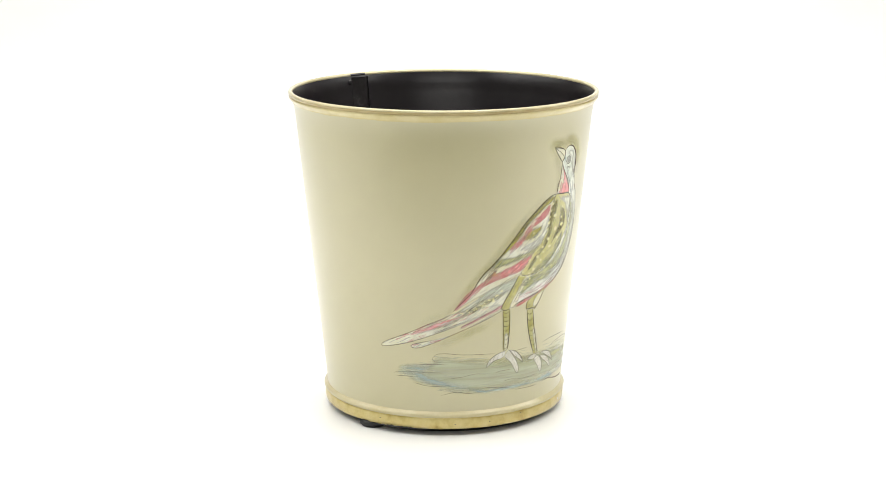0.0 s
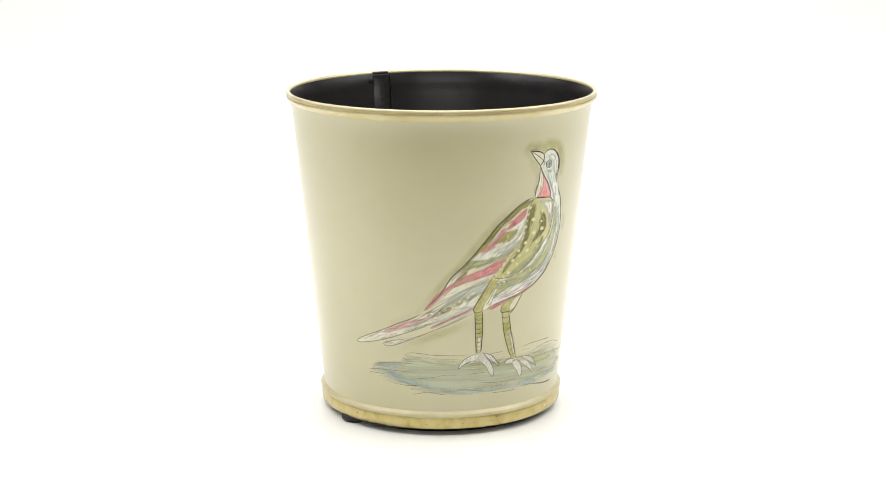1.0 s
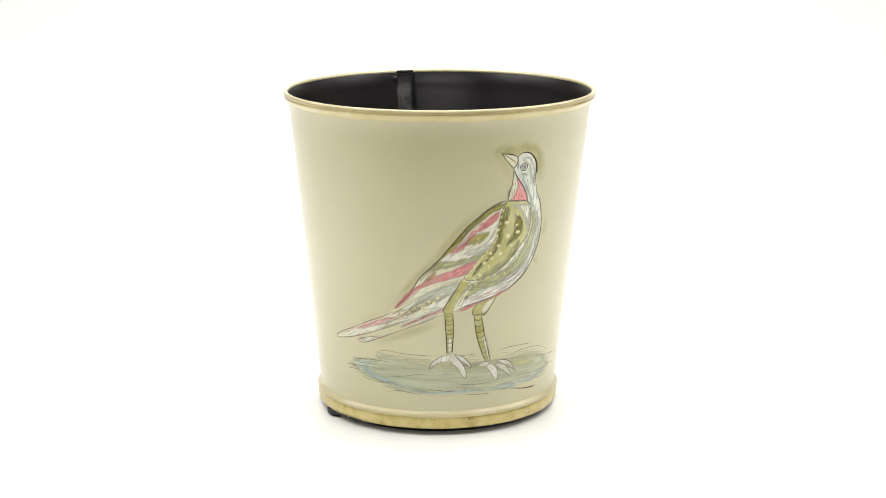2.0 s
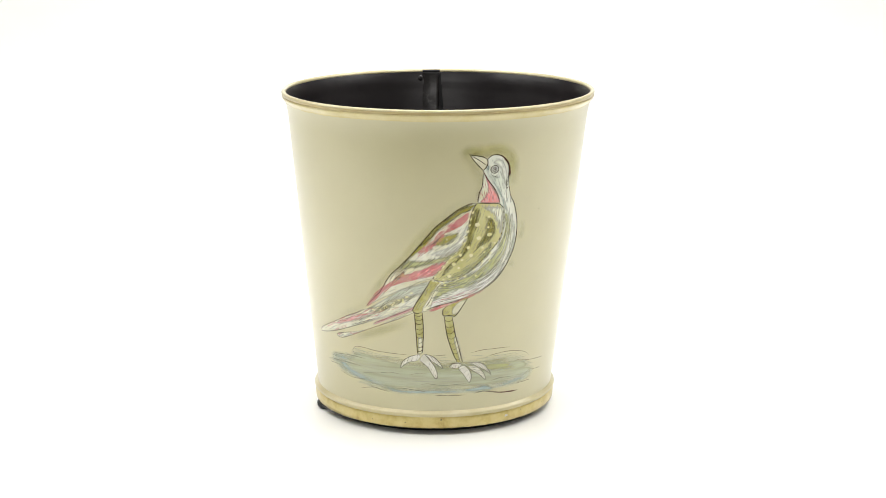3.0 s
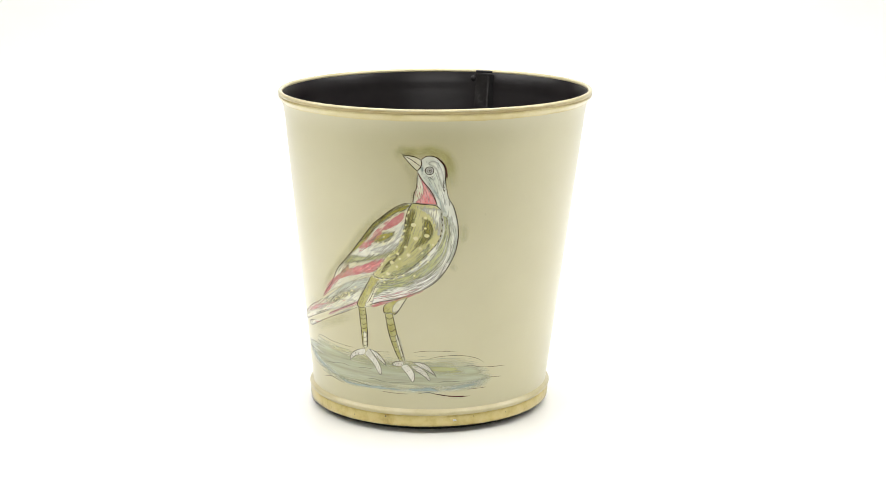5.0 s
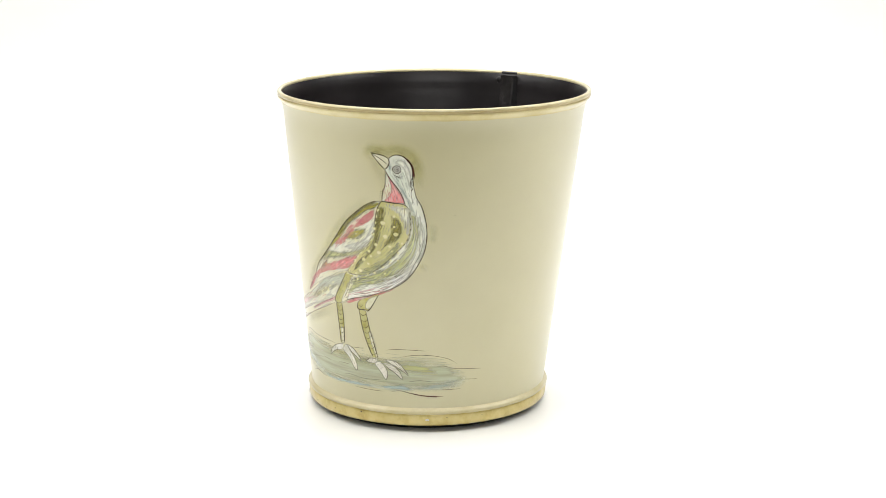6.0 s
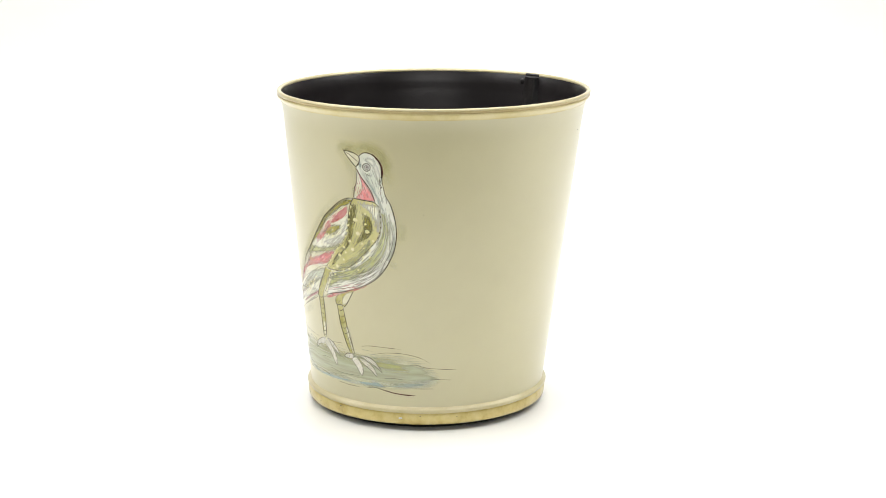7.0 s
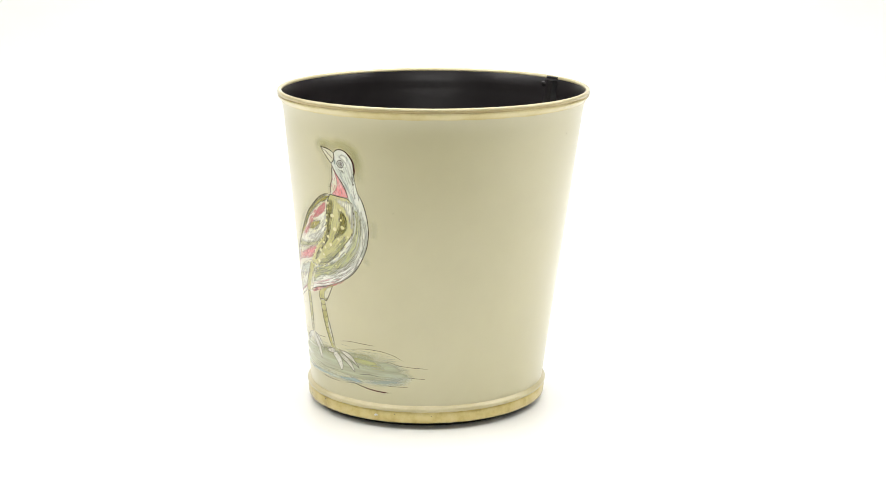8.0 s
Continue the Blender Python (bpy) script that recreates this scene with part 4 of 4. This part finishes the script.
    strokes("pink_brushwork", S_PINK, [(pink_shoulder, wing_run, 60, 11, 1.0), (wider(pink_mid), wing_run, 34, 9, 0.9), (PINK_BAR, wing_run, 80, 12, 0.9), (TAIL_TOP[:5] + [(-118, 97), (-100, 104)], tail_run, 16, 14, 0.7), (BELLY_STRIP, round_run, 34, 16, 0.7)], 5.4)
    strokes("brown_brushwork", S_BROWN, [(BROWN_BAR, wing_run, 24, 8, 0.9), (wider(rump_brown), wing_run, 26, 8, 0.7)], 5.6)

    def hairs(name, mat, jobs, k=6):
        b = bmesh.new()
        for area, guides, count, length, width in jobs:
            streaks(b, area, guides, count, length, width, k)
        part(name, b, mat, body)["kind"] = "stuff"

    breast_up = [(14, 190), (22, 192), (25, 178), (23, 160), (14, 142), (2, 133), (-20, 124), (-40, 118), (-36, 128), (-14, 136), (4, 152), (12, 168)]
    belly = [(-47, 112), (-30, 116.5), (-13, 122), (4, 130), (-10, 128.5), (-28, 123), (-44, 119)]
    breast_low = [(21, 186), (25, 178), (23, 160), (14, 142), (2, 133), (-20, 124), (-34, 120), (-20, 128), (0, 140), (14, 158)]
    head_area = [(-1, 238), (6, 240), (12, 233), (13.5, 215), (17, 200), (9, 203), (4, 215), (-2, 226)]
    neck_run = [[(0, 240), (6, 225), (10, 212), (16, 198)]]
    hairs("white_hairs", HAIR_WHITE, [(breast_low, round_run, 90, 18, 0.36), (breast_up, round_run, 26, 14, 0.3), (WHITE_PATCH, wing_run, 30, 11, 0.4), (RUMP, wing_run, 36, 12, 0.4),
                                      (TAIL_TOP, tail_run, 40, 16, 0.5), (TAIL_LOW, tail_run, 40, 16, 0.5), (head_area, neck_run, 22, 9, 0.4),
                                      (throat, [[(-3, 222), (-4, 202)]], 40, 7, 0.34), (PINK_BAR, wing_run, 22, 9, 0.3)])
    hairs("blue_hairs", HAIR_BLUE, [(breast_up, round_run, 24, 16, 0.36), (head_area, neck_run, 24, 10, 0.36), (RUMP, wing_run, 20, 12, 0.4),
                                    (WHITE_PATCH, wing_run, 12, 9, 0.4)], 6.2)
    hairs("olive_hairs", HAIR_OLIVE, [(bib, down, 26, 14, 0.36), (bib_dark, down, 60, 12, 0.4), (bib_mid, down, 40, 12, 0.4), (OLIVE_PATCH, wing_run, 22, 7, 0.5), (OLIVE_SHOULDER, wing_run, 50, 9, 0.5),
                                      (OLIVE_RUMP, wing_run, 36, 9, 0.45), (breast_up, round_run, 14, 12, 0.35), (wing, wing_run, 90, 10, 0.36),
                                      (THIGH_L, [THIGH_L[:5]], 22, 9, 0.5), (THIGH_R, [THIGH_R[:4]], 8, 7, 0.5)], 6.4)
    hairs("pale_hairs", HAIR_PALE, [(bib, down, 60, 13, 0.36), (OLIVE_SHOULDER, wing_run, 18, 6, 0.4), (OLIVE_RUMP, wing_run, 20, 6, 0.5),
                                    (THIGH_L, [THIGH_L[:5]], 10, 8, 0.5)], 6.6)
    hairs("pink_hairs", HAIR_PINK, [(PINK_SHOULDER, wing_run, 46, 10, 0.5), (PINK_MID, wing_run, 20, 7, 0.5), (PINK_BAR, wing_run, 110, 11, 0.45), (TAIL_TOP, tail_run, 26, 14, 0.4), (TAIL_LOW, tail_run, 16, 14, 0.4), (belly, round_run, 14, 16, 0.3),
                                    (throat[:], [[(-3, 222), (2, 202)]], 30, 8, 0.45)], 6.8)
    hairs("brown_hairs", HAIR_BROWN, [(BROWN_BAR, wing_run, 14, 6, 0.4), (TAIL_TOP[:5] + [(-118, 98), (-100, 105)], tail_run, 26, 12, 0.4),
                                      (OLIVE_RUMP, wing_run, 16, 7, 0.4)], 7)
    hairs("grey_hairs", HAIR_GREY, [(breast_low, round_run, 20, 22, 0.36), (wing, wing_run, 22, 11, 0.26), (OLIVE_SHOULDER, [[(-14, 199), (-24, 186)]], 26, 6, 0.36),
                                    (bib_dark, down, 34, 12, 0.22), (bib_mid, down, 10, 12, 0.2), (TAIL_TOP, tail_run, 10, 16, 0.36)], 7.4)
    b = bmesh.new()
    ink(b, TAIL_PINK, 0.7, 8)
    ink(b, THROAT_R, 0.9, 9)
    ink(b, [(7.9, 239.9), (11.2, 236.9), (14.3, 232.4), (15.5, 227.1), (15.9, 221.4)], 1.7, 9, ends=0.1)
    ink(b, [(-97, 96), (-88, 99.8), (-82, 102.6)], 0.55, 8)
    ink(b, [(-42, 117), (-24, 121.5), (-6, 127)], 0.5, 8)
    ink(b, TAIL_TOP[:6], 0.4, 8)
    ink(b, TAIL_LOW[:6], 0.45, 8)
    part("maroon_lines", b, MAROON, body)["kind"] = "stuff"
    b = bmesh.new()
    for s, z, r in DOTS:
        dot(b, s, z, r, 8, 0.85)
    pts = spline(BIB_L[1:], 0.5)
    for i in range(4, len(pts), 10):
        dot(b, pts[i][0] + 0.2, pts[i][1] - 0.5, random.uniform(1.0, 1.45), 8)
    pts = spline(BIB_R[1:], 0.5)
    for i in range(60, len(pts), 18):
        dot(b, pts[i][0] + 0.9, pts[i][1] - 0.9, random.uniform(0.6, 1.1), 8)
    for s, z in BLOTS:
        dot(b, s, z, 1.3, 8, 0.6)
    for i in range(22):
        f = random.random()
        dot(b, -98 + 30 * f + random.uniform(-2, 2), 106 + 14 * f + random.uniform(-2, 2), random.uniform(0.4, 0.8), 8)
    part("dots", b, DOT_YELLOW, body, "pale yellow paint dots")["kind"] = "stuff"
    # the eye
    b = bmesh.new()
    dot(b, EYE[0][0], EYE[0][1], 3.2, 6)
    eye = part("eye", b, HAIR_WHITE, body, "white painted eye with a dark pupil")
    b = bmesh.new()
    for r, w in ((3.3, 0.75), (1.7, 0.4)):
        ink(b, [(EYE[0][0] + r * math.cos(a), EYE[0][1] + r * math.sin(a)) for a in (0, 0.9, 1.8, 2.7, 3.6, 4.5, 5.4)], w, 9, True)
    dot(b, EYE[0][0] + 0.2, EYE[0][1] + 0.1, 0.8, 9)
    for i in range(3):
        ink(b, [(0.4 + i, 224.6 - 0.5 * i), (3 + i, 223.4 - 0.6 * i), (5.2, 224.6 - 0.8 * i)], 0.4, 9)
    part("pupil", b, INK, body)


pond(BUCKET)
bird(BUCKET)

# ---- the turning ----
def turn(t):
    s = (t - 4) / 4
    return 8.975 - 46.777 * s - 0.526 * s * s + 0.242 * s ** 3


def motions():
    rows = []
    for i in range(17):
        t = i * 0.5
        rows.append((t, pose(0, 0, 0, 0, 0, turn(t)) @ pose(-0.01207, -0.00969, 0)))
    walk(BUCKET, rows)


motions()
